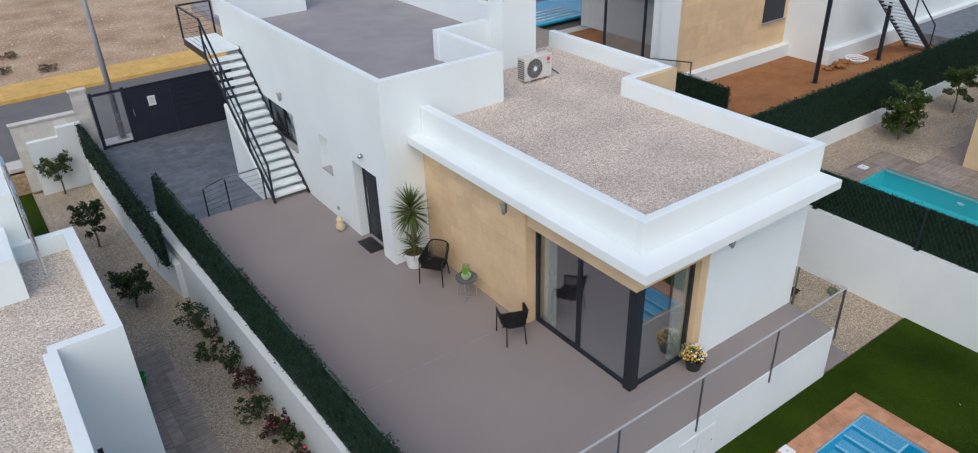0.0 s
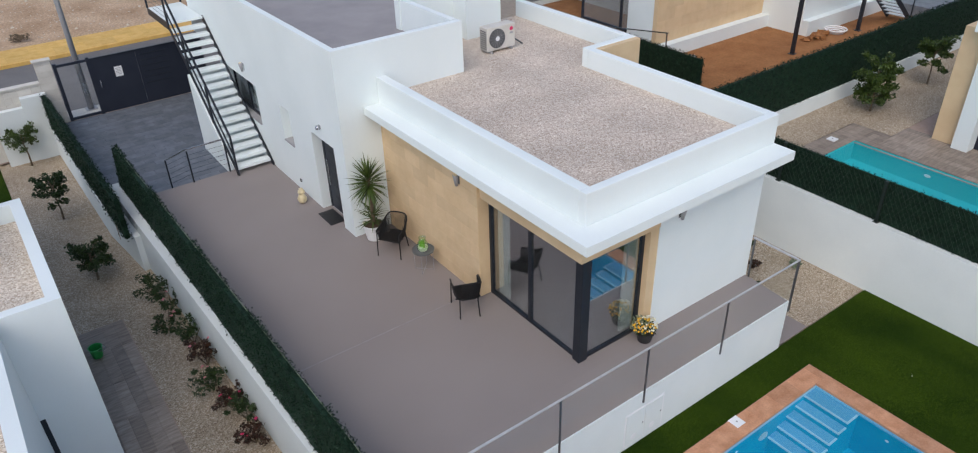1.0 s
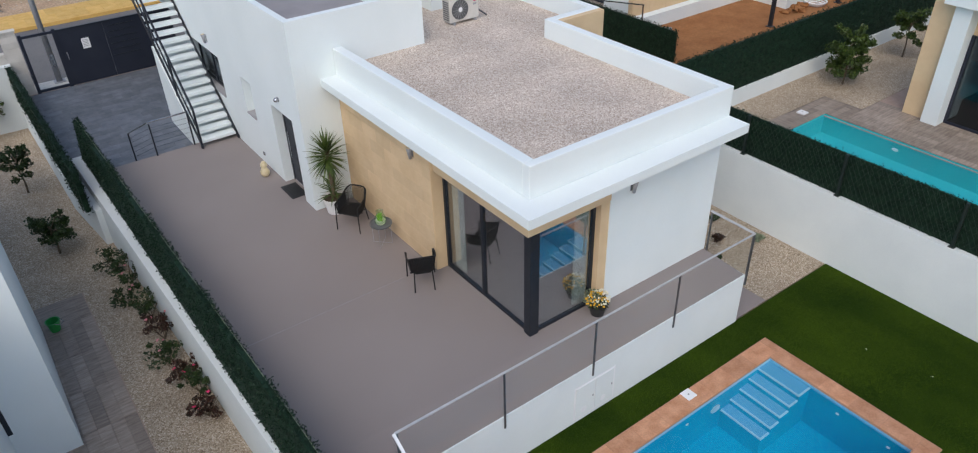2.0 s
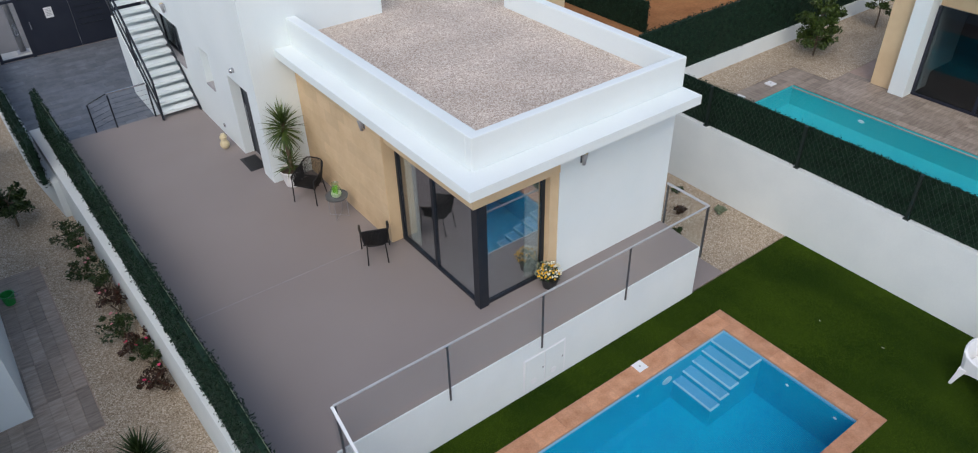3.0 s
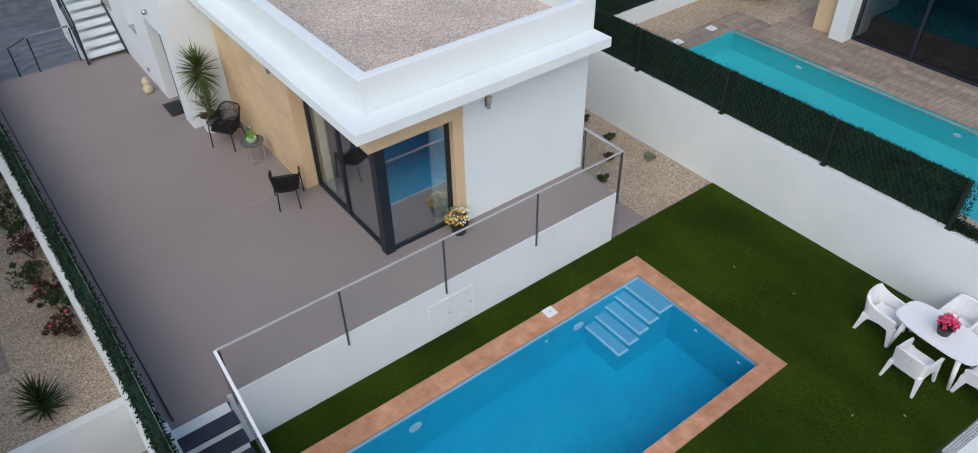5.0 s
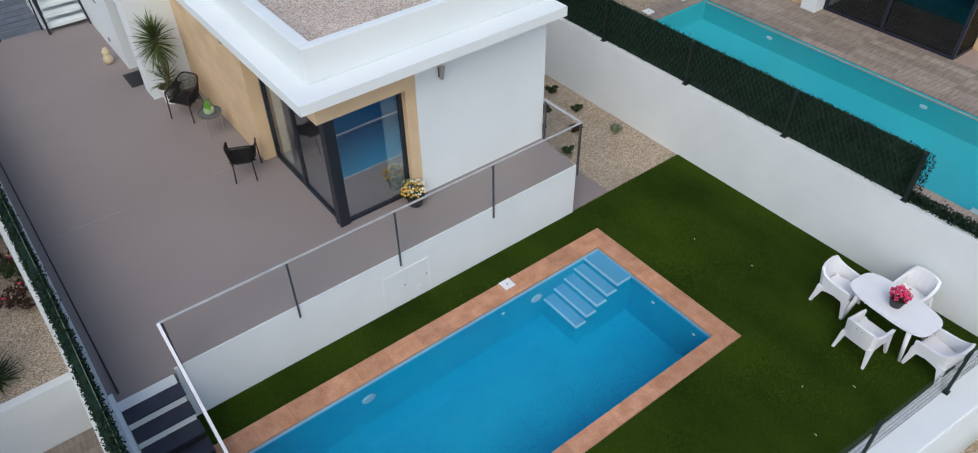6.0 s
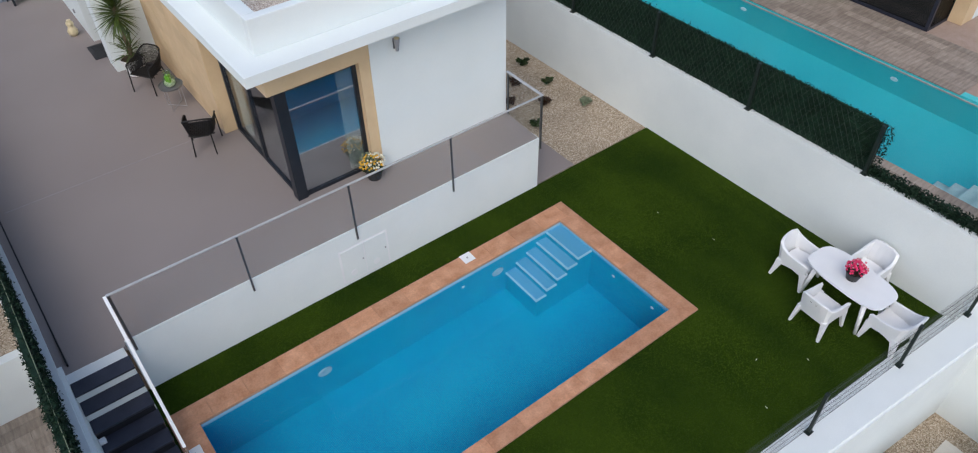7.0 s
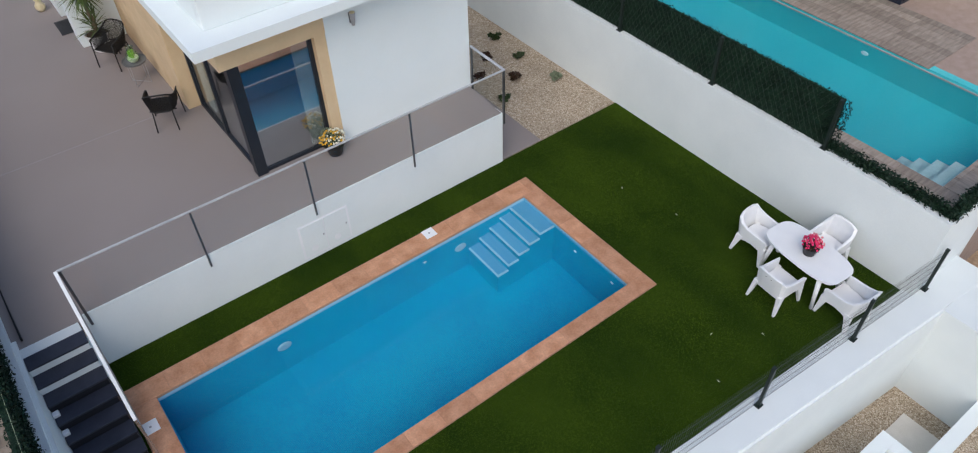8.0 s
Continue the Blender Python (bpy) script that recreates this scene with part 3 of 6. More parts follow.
def left_wall():
    bm = bmesh.new()
    prism(bm, [(WL, -4.4), (WL + 0.32, -4.4), (WL + 0.32, 0), (skew(12.85) + 0.32, 12.85), (WL - 0.4, 12.85), (WL, 0)], -1.7, 0.05)
    solid("wall_west", bm, M_WHITE_WALL, "white rendered boundary wall of the terrace", "wall", "structure")
    bm = prism(bmesh.new(), [(-5.28, 10.3), (-5.14, 10.3), (-5.36, 19.1), (-5.66, 19.1), (-5.54, 12.6)], -1.7, DRIVE + 0.05)
    solid("wall_drive", bm, M_WHITE_WALL, "white rendered boundary wall of the driveway", "wall", "structure")
    e = thing("hedge_screen", (WL + 0.1, 4, 0.05), "dark green artificial hedge screen on a mesh fence", "hedge screen", "hedge screens")
    segs = []
    for k in range(17):
        y0 = -4.3 + k * 1.0
        x = (skew(y0) + skew(y0 + 1)) / 2 + 0.17
        segs.append((x - 0.1, x + 0.04, y0, y0 + 1.0, 0.04, 1.17 + 0.05 * math.sin(k * 2.1)))
    bm = bmesh.new()
    prism(bm, [(WL + 0.09, -4.3), (WL + 0.18, -4.3), (WL + 0.18, 0), (skew(12.7) + 0.18, 12.7), (skew(12.7) + 0.09, 12.7), (WL + 0.09, 0)], 0.051, 1.12)
    for v in bm.verts:
        v.co.x += 0.08 * (v.co.z - 0.05)
    part("backing", bm, M_LEAF, e)
    leaf_cloud("leaves", e, segs, 75000, 0.024, M_LEAF, 3, 0.022, 0.085)
    part("support_wire", tube(bmesh.new(), [(WL + 0.26, -4.3, 1.15), (WL + 0.26, 0, 1.15), (skew(12.6) + 0.26, 12.6, 1.15)], 0.005, 5), M_SAGE, e)
    e2 = thing("hedge_screen", (-5.5, 15, DRIVE + 0.05), "dark green artificial hedge screen beside the driveway", "hedge screen", "hedge screens")
    bm = prism(bmesh.new(), [(-5.47, 10.35), (-5.36, 10.35), (-5.50, 19.05), (-5.62, 19.05)], DRIVE + 0.051, 0.78)
    part("backing", bm, M_LEAF, e2)
    leaf_cloud("leaves", e2, [(-5.49 - 0.0165 * k, -5.35 - 0.0165 * k, 10.33 + k, min(11.33 + k, 19.1), DRIVE + 0.03, 0.83) for k in range(9)], 24000, 0.03, M_LEAF, 4)


left_wall()


def right_wall():
    solid("wall_east", plate("z", [7.95, 8.15, 9.7], [-8.47, -8.3, 14], lambda u, v: u < 8.15 or v < -8.3, -1.7, 0.43), M_WHITE_WALL, "white rendered boundary wall beside the lawn", "wall", "structure")
    e = thing("hedge_screen", (8.05, 0, 0.43), "dark green artificial hedge screen behind wire mesh", "hedge screen", "hedge screens")
    part("backing", bbox(8.09, 8.13, -6.1, 14, 0.432, 1.44), M_LEAF, e)
    leaf_cloud("leaves", e, [(8.06, 8.14, -6.25, 14, 0.42, 1.47)], 62000, 0.022, M_LEAF, 5, 0.02)
    part("low_backing", bbox(8.09, 8.13, -8.4, -6.1, 0.432, 0.56), M_LEAF, e)
    leaf_cloud("low_leaves", e, [(8.05, 8.15, -8.45, -6.1, 0.42, 0.64)], 3500, 0.03, M_LEAF, 6)
    leaf_cloud("end_leaves", e, [(8.1, 9.6, -8.44, -8.34, 0.43, 0.8)], 6000, 0.03, M_LEAF, 7)
    for k in range(8):
        y = -6.08 + 2.54 * k
        p = part("fence_post", bbox(8.0, 8.06, y - 0.03, y + 0.03, 0.431, 1.46), M_FENCE, e, "dark green steel post")
        part("base_plate", bbox(7.97, 8.09, y - 0.06, y + 0.06, 0.4305, 0.445), M_FENCE, p)
    bm = bmesh.new()
    # diagonal wire mesh
    z0, z1, s = 0.46, 1.45, 0.12
    y = -6.08
    while y < 9:
        for d in (1, -1):
            ya, yb = (y, y + (z1 - z0) * 0.6) if d > 0 else (y + (z1 - z0) * 0.6, y)
            bar(bm, (8.035, ya, z0), (8.035, yb, z1), 0.004)
        y += s
    part("wire_mesh", bm, M_MESH, e, "thin dark wire mesh")


right_wall()


def front_line(x):
    return -8.41 - 0.072 * (x - 6.35)


def front_wall():
    f = front_line
    bm = prism(bmesh.new(), [(-6, f(-6) - 0.3), (9.5, f(9.5) - 0.5), (9.5, f(9.5) + 0.27), (-6, f(-6) + 0.12)], LOW - 0.2, LAWN + 0.03)
    bmesh.ops.bevel(bm, geom=[e for e in bm.edges if all(v.co.z > LAWN for v in e.verts)], offset=0.04, segments=3, affect="EDGES")
    solid("wall_south", bm, M_WHITE_WALL, "white rendered wall above the lower plot", "wall", "structure")
    e = thing("mesh_fence", (4, f(4), LAWN + 0.03), "low wire panel fence with dark posts", "fence")
    for x in (8.26, 6.35, 4.13, 1.9, -0.3, -2.5):
        p = part("fence_post", bbox(x - 0.025, x + 0.025, f(x) - 0.025, f(x) + 0.025, LAWN + 0.031, -0.29), M_FENCE, e)
        part("base_plate", bbox(x - 0.06, x + 0.06, f(x) - 0.05, f(x) + 0.05, LAWN + 0.0305, LAWN + 0.05), M_FENCE, p)
        part("cap", bbox(x - 0.03, x + 0.03, f(x) - 0.03, f(x) + 0.03, -0.289, -0.26), M_FENCE, p)
    bm = bmesh.new()
    for k in range(5):
        z = LAWN + 0.06 + 0.2 * k
        bar(bm, (-5, f(-5) + 0.03, z), (8.26, f(8.26) + 0.03, z), 0.005)
    x = -5.0
    while x < 8.26:
        bar(bm, (x, f(x) + 0.035, LAWN + 0.04), (x, f(x) + 0.035, -0.31), 0.003)
        x += 0.05
    part("wire_panel", bm, M_WIRE, e, "welded dark green wire panel")


front_wall()


# ---- the house ----
def house():
    e = thing("house", (2.0, 6.0, 0.0), "white flat-roofed villa with cream stone cladding", "house")
    # main block: white front wall and side wall
    part("wall", bbox(1.74, 4.68, -0.14, 0.08, -0.062, 2.94), M_WHITE, e)
    part("wall", bbox(4.46, 4.68, 0.081, 9.0, -1.5, 2.94), M_WHITE, e)
    part("wall", bbox(4.46, 4.66, -0.139, 0.08, -1.5, 0.0), M_WHITE, e)
    part("pier", bbox(1.53, 1.738, -0.125, 0.2, -0.01, 2.329), M_BEIGE, e, "cream stone pier")
    part("lintel", plate("z", [-0.15, 0.2, 1.738], [-0.15, 0.2, 2.73], lambda u, v: u < 0.2 or v < 0.2, 2.33, 2.94), M_BEIGE, e, "cream stone lintel")
    part("wall", bbox(-0.2, 0.05, 2.731, 6.66, 0.001, 2.94), M_BEIGE, e, "cream stone-clad wall")
    part("column", bbox(0.0, 0.2, -0.04, 0.14, 0.001, 2.329, bevel=0.004), M_METAL, e, "dark grey steel corner column")
    # glazed corner
    w = part("window", bbox(0.05, 0.12, 0.141, 2.729, 0.0015, 0.06), M_METAL, e, "large sliding window in dark frame")
    part("window_frame", bbox(0.05, 0.12, 2.67, 2.729, 0.061, 2.329), M_METAL, w)
    part("window_frame", bbox(0.05, 0.12, 0.141, 2.669, 2.27, 2.329), M_METAL, w)
    part("window_frame", bbox(0.05, 0.12, 1.42, 1.5, 0.061, 2.269), M_METAL, w)
    part("pane", bbox(0.08, 0.09, 0.142, 1.419, 0.061, 2.269), M_GLASS, w).visible_shadow = False
    part("pane", bbox(0.09, 0.10, 1.501, 2.669, 0.061, 2.269), M_GLASS, w).visible_shadow = False
    w = part("window", bbox(0.201, 1.529, 0.0, 0.07, 0.0015, 0.06), M_METAL, e, "fixed corner window in dark frame")
    part("window_frame", bbox(1.46, 1.529, 0.0, 0.07, 0.061, 2.329), M_METAL, w)
    part("window_frame", bbox(0.201, 1.459, 0.0, 0.07, 2.27, 2.329), M_METAL, w)
    part("pane", bbox(0.202, 1.459, 0.03, 0.04, 0.061, 2.269), M_GLASS, w).visible_shadow = False
    # room behind the glass
    part("room_floor", bbox(0.13, 4.45, 0.09, 6.6, -0.1, 0.003), M_SILL, e)
    part("room_wall", bbox(4.4, 4.45, 0.09, 6.6, 0.004, 2.7), M_ROOM, e)
    part("room_wall", bbox(0.13, 4.39, 6.5, 6.6, 0.004, 2.7), M_ROOM, e)
    part("room_wall", bbox(1.74, 4.39, 0.085, 0.12, 0.004, 2.7), M_ROOM, e)
    part("room_ceiling", bbox(0.13, 4.45, 0.21, 6.6, 2.71, 2.76), M_ROOM, e)
    # roof: eave slab, parapets, gravel
    x0, x1, y0 = -0.58, 4.655, -0.70
    part("eave", prism(bmesh.new(), [(x0, y0), (x1, y0), (x1, 9.2), (-0.2, 9.2), (-0.2, 6.42), (x0, 6.42)], 2.942, 3.12), M_WHITE, e)
    for a in ((-0.2, 4.655, -0.24, -0.07, 3.121, 3.72), (-0.2, 0.02, -0.069, 6.42, 3.121, 3.72), (4.45, 4.655, -0.069, 4.75, 3.121, 3.72), (4.45, 6.0, 4.751, 4.95, 3.121, 3.72), (5.8, 6.0, 4.951, 9.2, 2.5, 3.72)):
        part("parapet", bbox(*a, bevel=0.015), M_WHITE, e, "white rendered roof parapet")
    part("wall", bbox(4.661, 6.0, 4.6, 4.75, -1.5, 3.7), M_BEIGE, e, "cream stone return wall")
    part("wall", bbox(5.8, 6.0, 4.751, 12, -1.5, 2.499), M_WHITE, e)
    part("roof_gravel", plate("z", [0.021, 4.449, 5.799], [-0.068, 4.951, 9.2], lambda u, v: u < 4.449 or v > 4.951, 3.13, 3.28), M_GRAVEL, e, "pinkish loose gravel on the flat roof")
    # taller entrance block
    xb = -1.17
    holes = [(6.98, 8.17, -0.03, 2.1), (9.4, 10.02, 1.22, 2.2), (11.62, 13.85, 1.08, 2.22)]
    part("wall", holed("x", 6.66, 14.35, -0.5, 3.72, xb, xb + 0.3, holes), M_WHITE, e)
    part("wall", bbox(xb + 0.301, 2.1, 6.43, 6.66, 2.0, 3.72), M_WHITE, e)
    part("wall", bbox(xb, xb + 0.3, 6.43, 6.659, 0.001, 3.72), M_WHITE, e)
    part("parapet", plate("z", [xb, xb + 0.15, 2.1], [6.43, 6.6, 14.35], lambda u, v: u < xb + 0.15 or v < 6.6, 3.7205, 4.48), M_WHITE, e, "white rendered roof parapet")
    part("wall", bbox(xb + 0.301, -0.2, 6.43, 6.66, 0.001, 1.999), M_WHITE, e)
    part("wall", bbox(1.94, 2.1, 6.661, 8.9, 3.0, 4.48), M_WHITE, e)
    part("roof_deck", bbox(xb + 0.151, 1.939, 6.601, 20, 3.5, 3.724), M_DECK, e, "grey screed roof terrace")
    part("roof_deck", bbox(1.9, 4.5, 9.121, 20, 3.5, 3.719), M_DECK, e)
    # parapet of the roof terrace further back
    part("parapet", bbox(1.9, 4.7, 8.9, 9.12, 3.0, 4.48), M_WHITE, e)
    part("parapet", bbox(4.5, 4.7, 9.121, 20, 3.0, 4.48), M_WHITE, e)
    part("parapet", bbox(xb, xb + 0.15, 14.351, 16.5, 2.6, 4.48), M_WHITE, e)
    part("parapet", bbox(xb + 0.301, 1.6, 16.3, 18.0, 3.721, 5.0), M_WHITE, e)
    part("tower", bbox(3.5, 4.6, 8.3, 8.899, 3.2, 5.2), M_WHITE, e, "white chimney block")
    part("wall", bbox(xb + 0.301, 6, 14.3, 14.5, -0.5, 3.5), M_WHITE, e)
    # recessed front door
    d = part("door", bbox(xb + 0.245, xb + 0.295, 7.05, 8.09, 0.02, 2.03), M_GATE, e, "dark panelled front door")
    for k in range(6):
        part("door_panel", bbox(xb + 0.237, xb + 0.2445, 7.15, 7.85, 0.15 + 0.31 * k, 0.40 + 0.31 * k, bevel=0.003), M_METAL, d)
    part("door_handle", bbox(xb + 0.19, xb + 0.215, 7.93, 7.96, 0.7, 1.4), M_STEEL, d)
    for y0_, y1_ in ((6.981, 7.049), (8.091, 8.169)):
        part("door_frame", bbox(xb + 0.23, xb + 0.299, y0_, y1_, 0.001, 2.099), M_METAL, e)
    part("door_frame", bbox(xb + 0.23, xb + 0.299, 7.05, 8.09, 2.031, 2.099), M_METAL, e)
    part("threshold", bbox(xb + 0.23, xb + 0.299, 7.05, 8.09, 0.001, 0.019), M_SILL, e)
    # small window and larger window
    w = part("window", bbox(xb + 0.2, xb + 0.26, 9.405, 10.015, 1.225, 2.195), M_WHITE, e, "small recessed white shutter window")
    part("window_sill", bbox(xb - 0.02, xb + 0.2, 9.405, 10.015, 1.221, 1.25), M_SILL, w)
    w = part("window", bbox(xb + 0.18, xb + 0.19, 11.69, 13.78, 1.18, 2.15), M_GLASS, e, "dark framed sliding window")
    w.visible_shadow = False
    for y0_, y1_, z0_, z1_ in ((11.63, 11.69, 1.13, 2.21), (13.78, 13.84, 1.13, 2.21), (12.7, 12.76, 1.18, 2.15), (11.69, 13.78, 1.12, 1.18), (11.69, 13.78, 2.15, 2.21)):
        part("window_frame", bbox(xb + 0.16, xb + 0.22, y0_, y1_, z0_, z1_), M_METAL, w)
    # near-black panel close behind the pane, shade of the room in its colour
    part("room_wall", bbox(xb + 0.31, xb + 0.36, 11.5, 14.0, 1.0, 2.4), M_ROOM_UNLIT, w)
    part("curtain", bbox(xb + 0.23, xb + 0.25, 12.0, 12.5, 1.14, 2.18), M_CURTAIN, w)
    part("window_sill", bbox(xb - 0.03, xb + 0.16, 11.63, 13.84, 1.082, 1.118), M_SILL, w)
    # under-stair wall
    bm = bmesh.new()
    prof = [(11.75, -0.5), (14.35, -0.5), (14.35, 2.0), (11.75, 0.02)]
    a, b = [bm.verts.new((-2.17, y, z)) for y, z in prof], [bm.verts.new((xb - 0.001, y, z)) for y, z in prof]
    bm.faces.new(a), bm.faces.new(list(reversed(b)))
    for k in range(4):
        bm.faces.new((a[k], a[(k + 1) % 4], b[(k + 1) % 4], b[k]))
    part("wall", bm, M_WHITE, e, "white wall under the stair")
    return e


HOUSE = house()

# ---- driveway, street ----
solid("driveway", bbox(-5.45, 1.2, 11.71, 19.4, -1.0, DRIVE - 0.012), M_GROUT, "slate-tiled driveway", "driveway", "structure")
for k in (0, 1):
    solid("driveway_step", bbox(-4.84, -2.172, 11.701 + 0.3 * k, 12.0 + 0.3 * k, DRIVE - 0.011, -0.165 * (k + 1) - 0.005), M_DRIVE, "slate step down to the driveway", "step", "structure")
solid("road", bbox(-60, 60, 19.62, 27.2, -1.0, -0.5), M_ASPHALT, "worn grey asphalt street", "road", "structure")
solid("pavement_near", bbox(-60, 60, 19.62, 20.4, -0.9, -0.38), M_BLOCK, "pale concrete pavement strip", "pavement", "structure")
solid("kerb", bbox(-60, 60, 27.21, 27.4, -0.9, -0.36), M_PAVE, "ochre concrete kerb", "kerb", "structure")
solid("pavement_far", bbox(-60, 60, 27.41, 29.4, -0.9, -0.375), M_PAVE, "ochre paved footpath", "pavement", "structure")


# ---- outdoor stair to the roof ----
def metal_stair():
    e = thing("outdoor_stair", (-1.72, 13.2, 0.0), "dark steel stair with white folded treads up to the roof", "stair")
    n, y0, rise, run = 18, 11.35, 0.186, 0.215
    xo, xi = -2.2, -1.2
    for k in range(n - 1):
        z = rise * (k + 1)
        bm = box(bmesh.new(), xo + 0.03, xi - 0.03, y0 + run * k, y0 + run * k + 0.29, z - 0.014, z, bevel=0.003)
        box(bm, xo + 0.03, xi - 0.03, y0 + run * k, y0 + run * k + 0.012, z - 0.075, z - 0.0139)
        part("tread", bm, M_WHITE, e, "white folded tread")
    top = y0 + run * (n - 1)
    zt = rise * n
    for x in (xo, xi):
        part("stringer", bar(bmesh.new(), (x, y0 - 0.12, 0.02), (x, top + 0.1, zt - 0.03), 0.02, 0.16), M_METAL, e, "dark steel stringer")
    part("landing", bbox(xo, xi, top, top + 2.1, zt - 0.06, zt, bevel=0.004), M_WHITE, e, "white landing")
    part("landing_frame", bbox(xo - 0.012, xo - 0.001, top, top + 2.1, zt - 0.2, zt + 0.02), M_METAL, e)
    h = 1.0
    part("handrail", bar(bmesh.new(), (xo, y0 - 0.05, 1.12), (xo, top, zt + h), 0.05, 0.05), M_METAL, e)
    part("handrail", bar(bmesh.new(), (xo, top, zt + h), (xo, top + 2.1, zt + h), 0.05, 0.05), M_METAL, e)
    part("handrail", bar(bmesh.new(), (xo, top + 2.1, zt + h), (xi, top + 2.1, zt + h), 0.05, 0.05), M_METAL, e)
    part("lower_rail", bar(bmesh.new(), (xo, y0 - 0.02, 0.55), (xo, top, zt + 0.42), 0.035, 0.035), M_METAL, e)
    for y in (y0 - 0.04, y0 + 1.25, y0 + 2.5, top, top + 2.08):
        zb = max(0.0, (y - y0) / run * rise) if y < top + 0.1 else zt
        zb = min(zb, zt)
        part("post", bbox(xo - 0.025, xo + 0.025, y - 0.025, y + 0.025, zb + 0.001, zb + (1.12 if y < y0 else h + 0.09 if y < top else h)), M_METAL, e)
    part("post", bbox(xi - 0.025, xi + 0.025, top + 2.06, top + 2.11, zt + 0.001, zt + h), M_METAL, e)
    for k in range(1, 7):
        part("wire", tube(bmesh.new(), [(xo, top + 0.03, zt + k * 0.14), (xo, top + 2.08, zt + k * 0.14)], 0.005, 6), M_METAL, e)
        part("wire", tube(bmesh.new(), [(xo + 0.03, top + 2.1, zt + k * 0.14), (xi - 0.03, top + 2.1, zt + k * 0.14)], 0.005, 6), M_METAL, e)
    return e


metal_stair()


def step_rail():
    e = thing("step_rail", (-3.0, 12.0, DRIVE), "dark steel guard rail at the driveway steps", "railing")
    pts = [(-3.75, 12.35, 0.52), (-3.3, 11.78, 0.92), (-2.3, 11.78, 0.92)]
    for p, q in zip(pts, pts[1:]):
        part("handrail", bar(bmesh.new(), p, q, 0.04, 0.03), M_STEEL, e)
    for (x, y, z), zb in zip(pts, (DRIVE - 0.011, 0.0, 0.0)):
        y2 = y if zb < 0 else 11.66
        part("post", bbox(x - 0.018, x + 0.018, y2 - 0.018, y2 + 0.018, zb + 0.001, z), M_METAL, e)
    for k in range(1, 6):
        d = 0.14 * k
        part("wire", tube(bmesh.new(), [(-3.75, 12.35, 0.52 - d), (-3.3, 11.72, 0.92 - d)], 0.004, 6), M_METAL, e)
        part("wire", tube(bmesh.new(), [(-3.3, 11.72, 0.92 - d), (-2.3, 11.72, 0.92 - d)], 0.004, 6), M_METAL, e)


step_rail()


def gate():
    e = thing("gate", (-2.6, 19.35, DRIVE), "navy-grey sheet metal gate beside an open framed bay", "gate")
    y = 19.35
    zb, zt = DRIVE + 0.02, 1.55
    for x in (-4.95, -3.97):
        part("gate_post", bbox(x - 0.05, x + 0.05, y - 0.05, y + 0.05, DRIVE - 0.01, zt + 0.05), M_GATE, e)
    part("top_rail", bbox(-4.9, -4.02, y - 0.03, y + 0.03, zt - 0.08, zt), M_GATE, e)
    part("bottom_rail", bbox(-4.9, -4.02, y - 0.03, y + 0.03, zb, zb + 0.08), M_GATE, e)
    part("pane", bbox(-4.899, -4.021, y - 0.004, y + 0.004, zb + 0.081, zt - 0.081), M_CLEAR, e, "clear panel").visible_shadow = False
    part("sheet", bbox(-3.919, -2.5, y - 0.02, y + 0.02, zb, zt), M_GATE, e)
    part("sheet", bbox(-2.49, -0.3, y - 0.015, y + 0.025, zb, zt), M_GATE, e)
    for k in range(6):
        part("rib", bbox(-2.4, -1.5, y - 0.03, y - 0.0155, zt - 0.22 - 0.2 * k, zt - 0.19 - 0.2 * k), M_METAL, e)
    part("frame_edge", bbox(-3.919, -0.3, y - 0.04, y - 0.021, zt - 0.06, zt), M_METAL, e)
    part("handle", bbox(-3.8, -3.77, y - 0.08, y - 0.021, 0.55, 0.8), M_STEEL, e)
    nt = thing("paper_notice", (-3.14, 19.32, 0.8), "white paper sheet fixed to the gate", "notice")
    sh = part("sheet", bbox(-3.26, -3.02, y - 0.026, y - 0.021, 0.78, 1.12), M_PAPER, nt)
    for k in range(5):
        part("text_bar", bbox(-3.23, -3.06, y - 0.028, y - 0.0265, 1.05 - 0.05 * k, 1.065 - 0.05 * k), M_GREY, sh)


gate()
part("hinge", bbox(-5.02, -4.96, 19.28, 19.3, 0.2, 0.3), M_GATE, bpy.data.objects["gate"])


# ---- terrace furniture ----
def arc(a0, a1, n):
    return [a0 + (a1 - a0) * k / n for k in range(n + 1)]


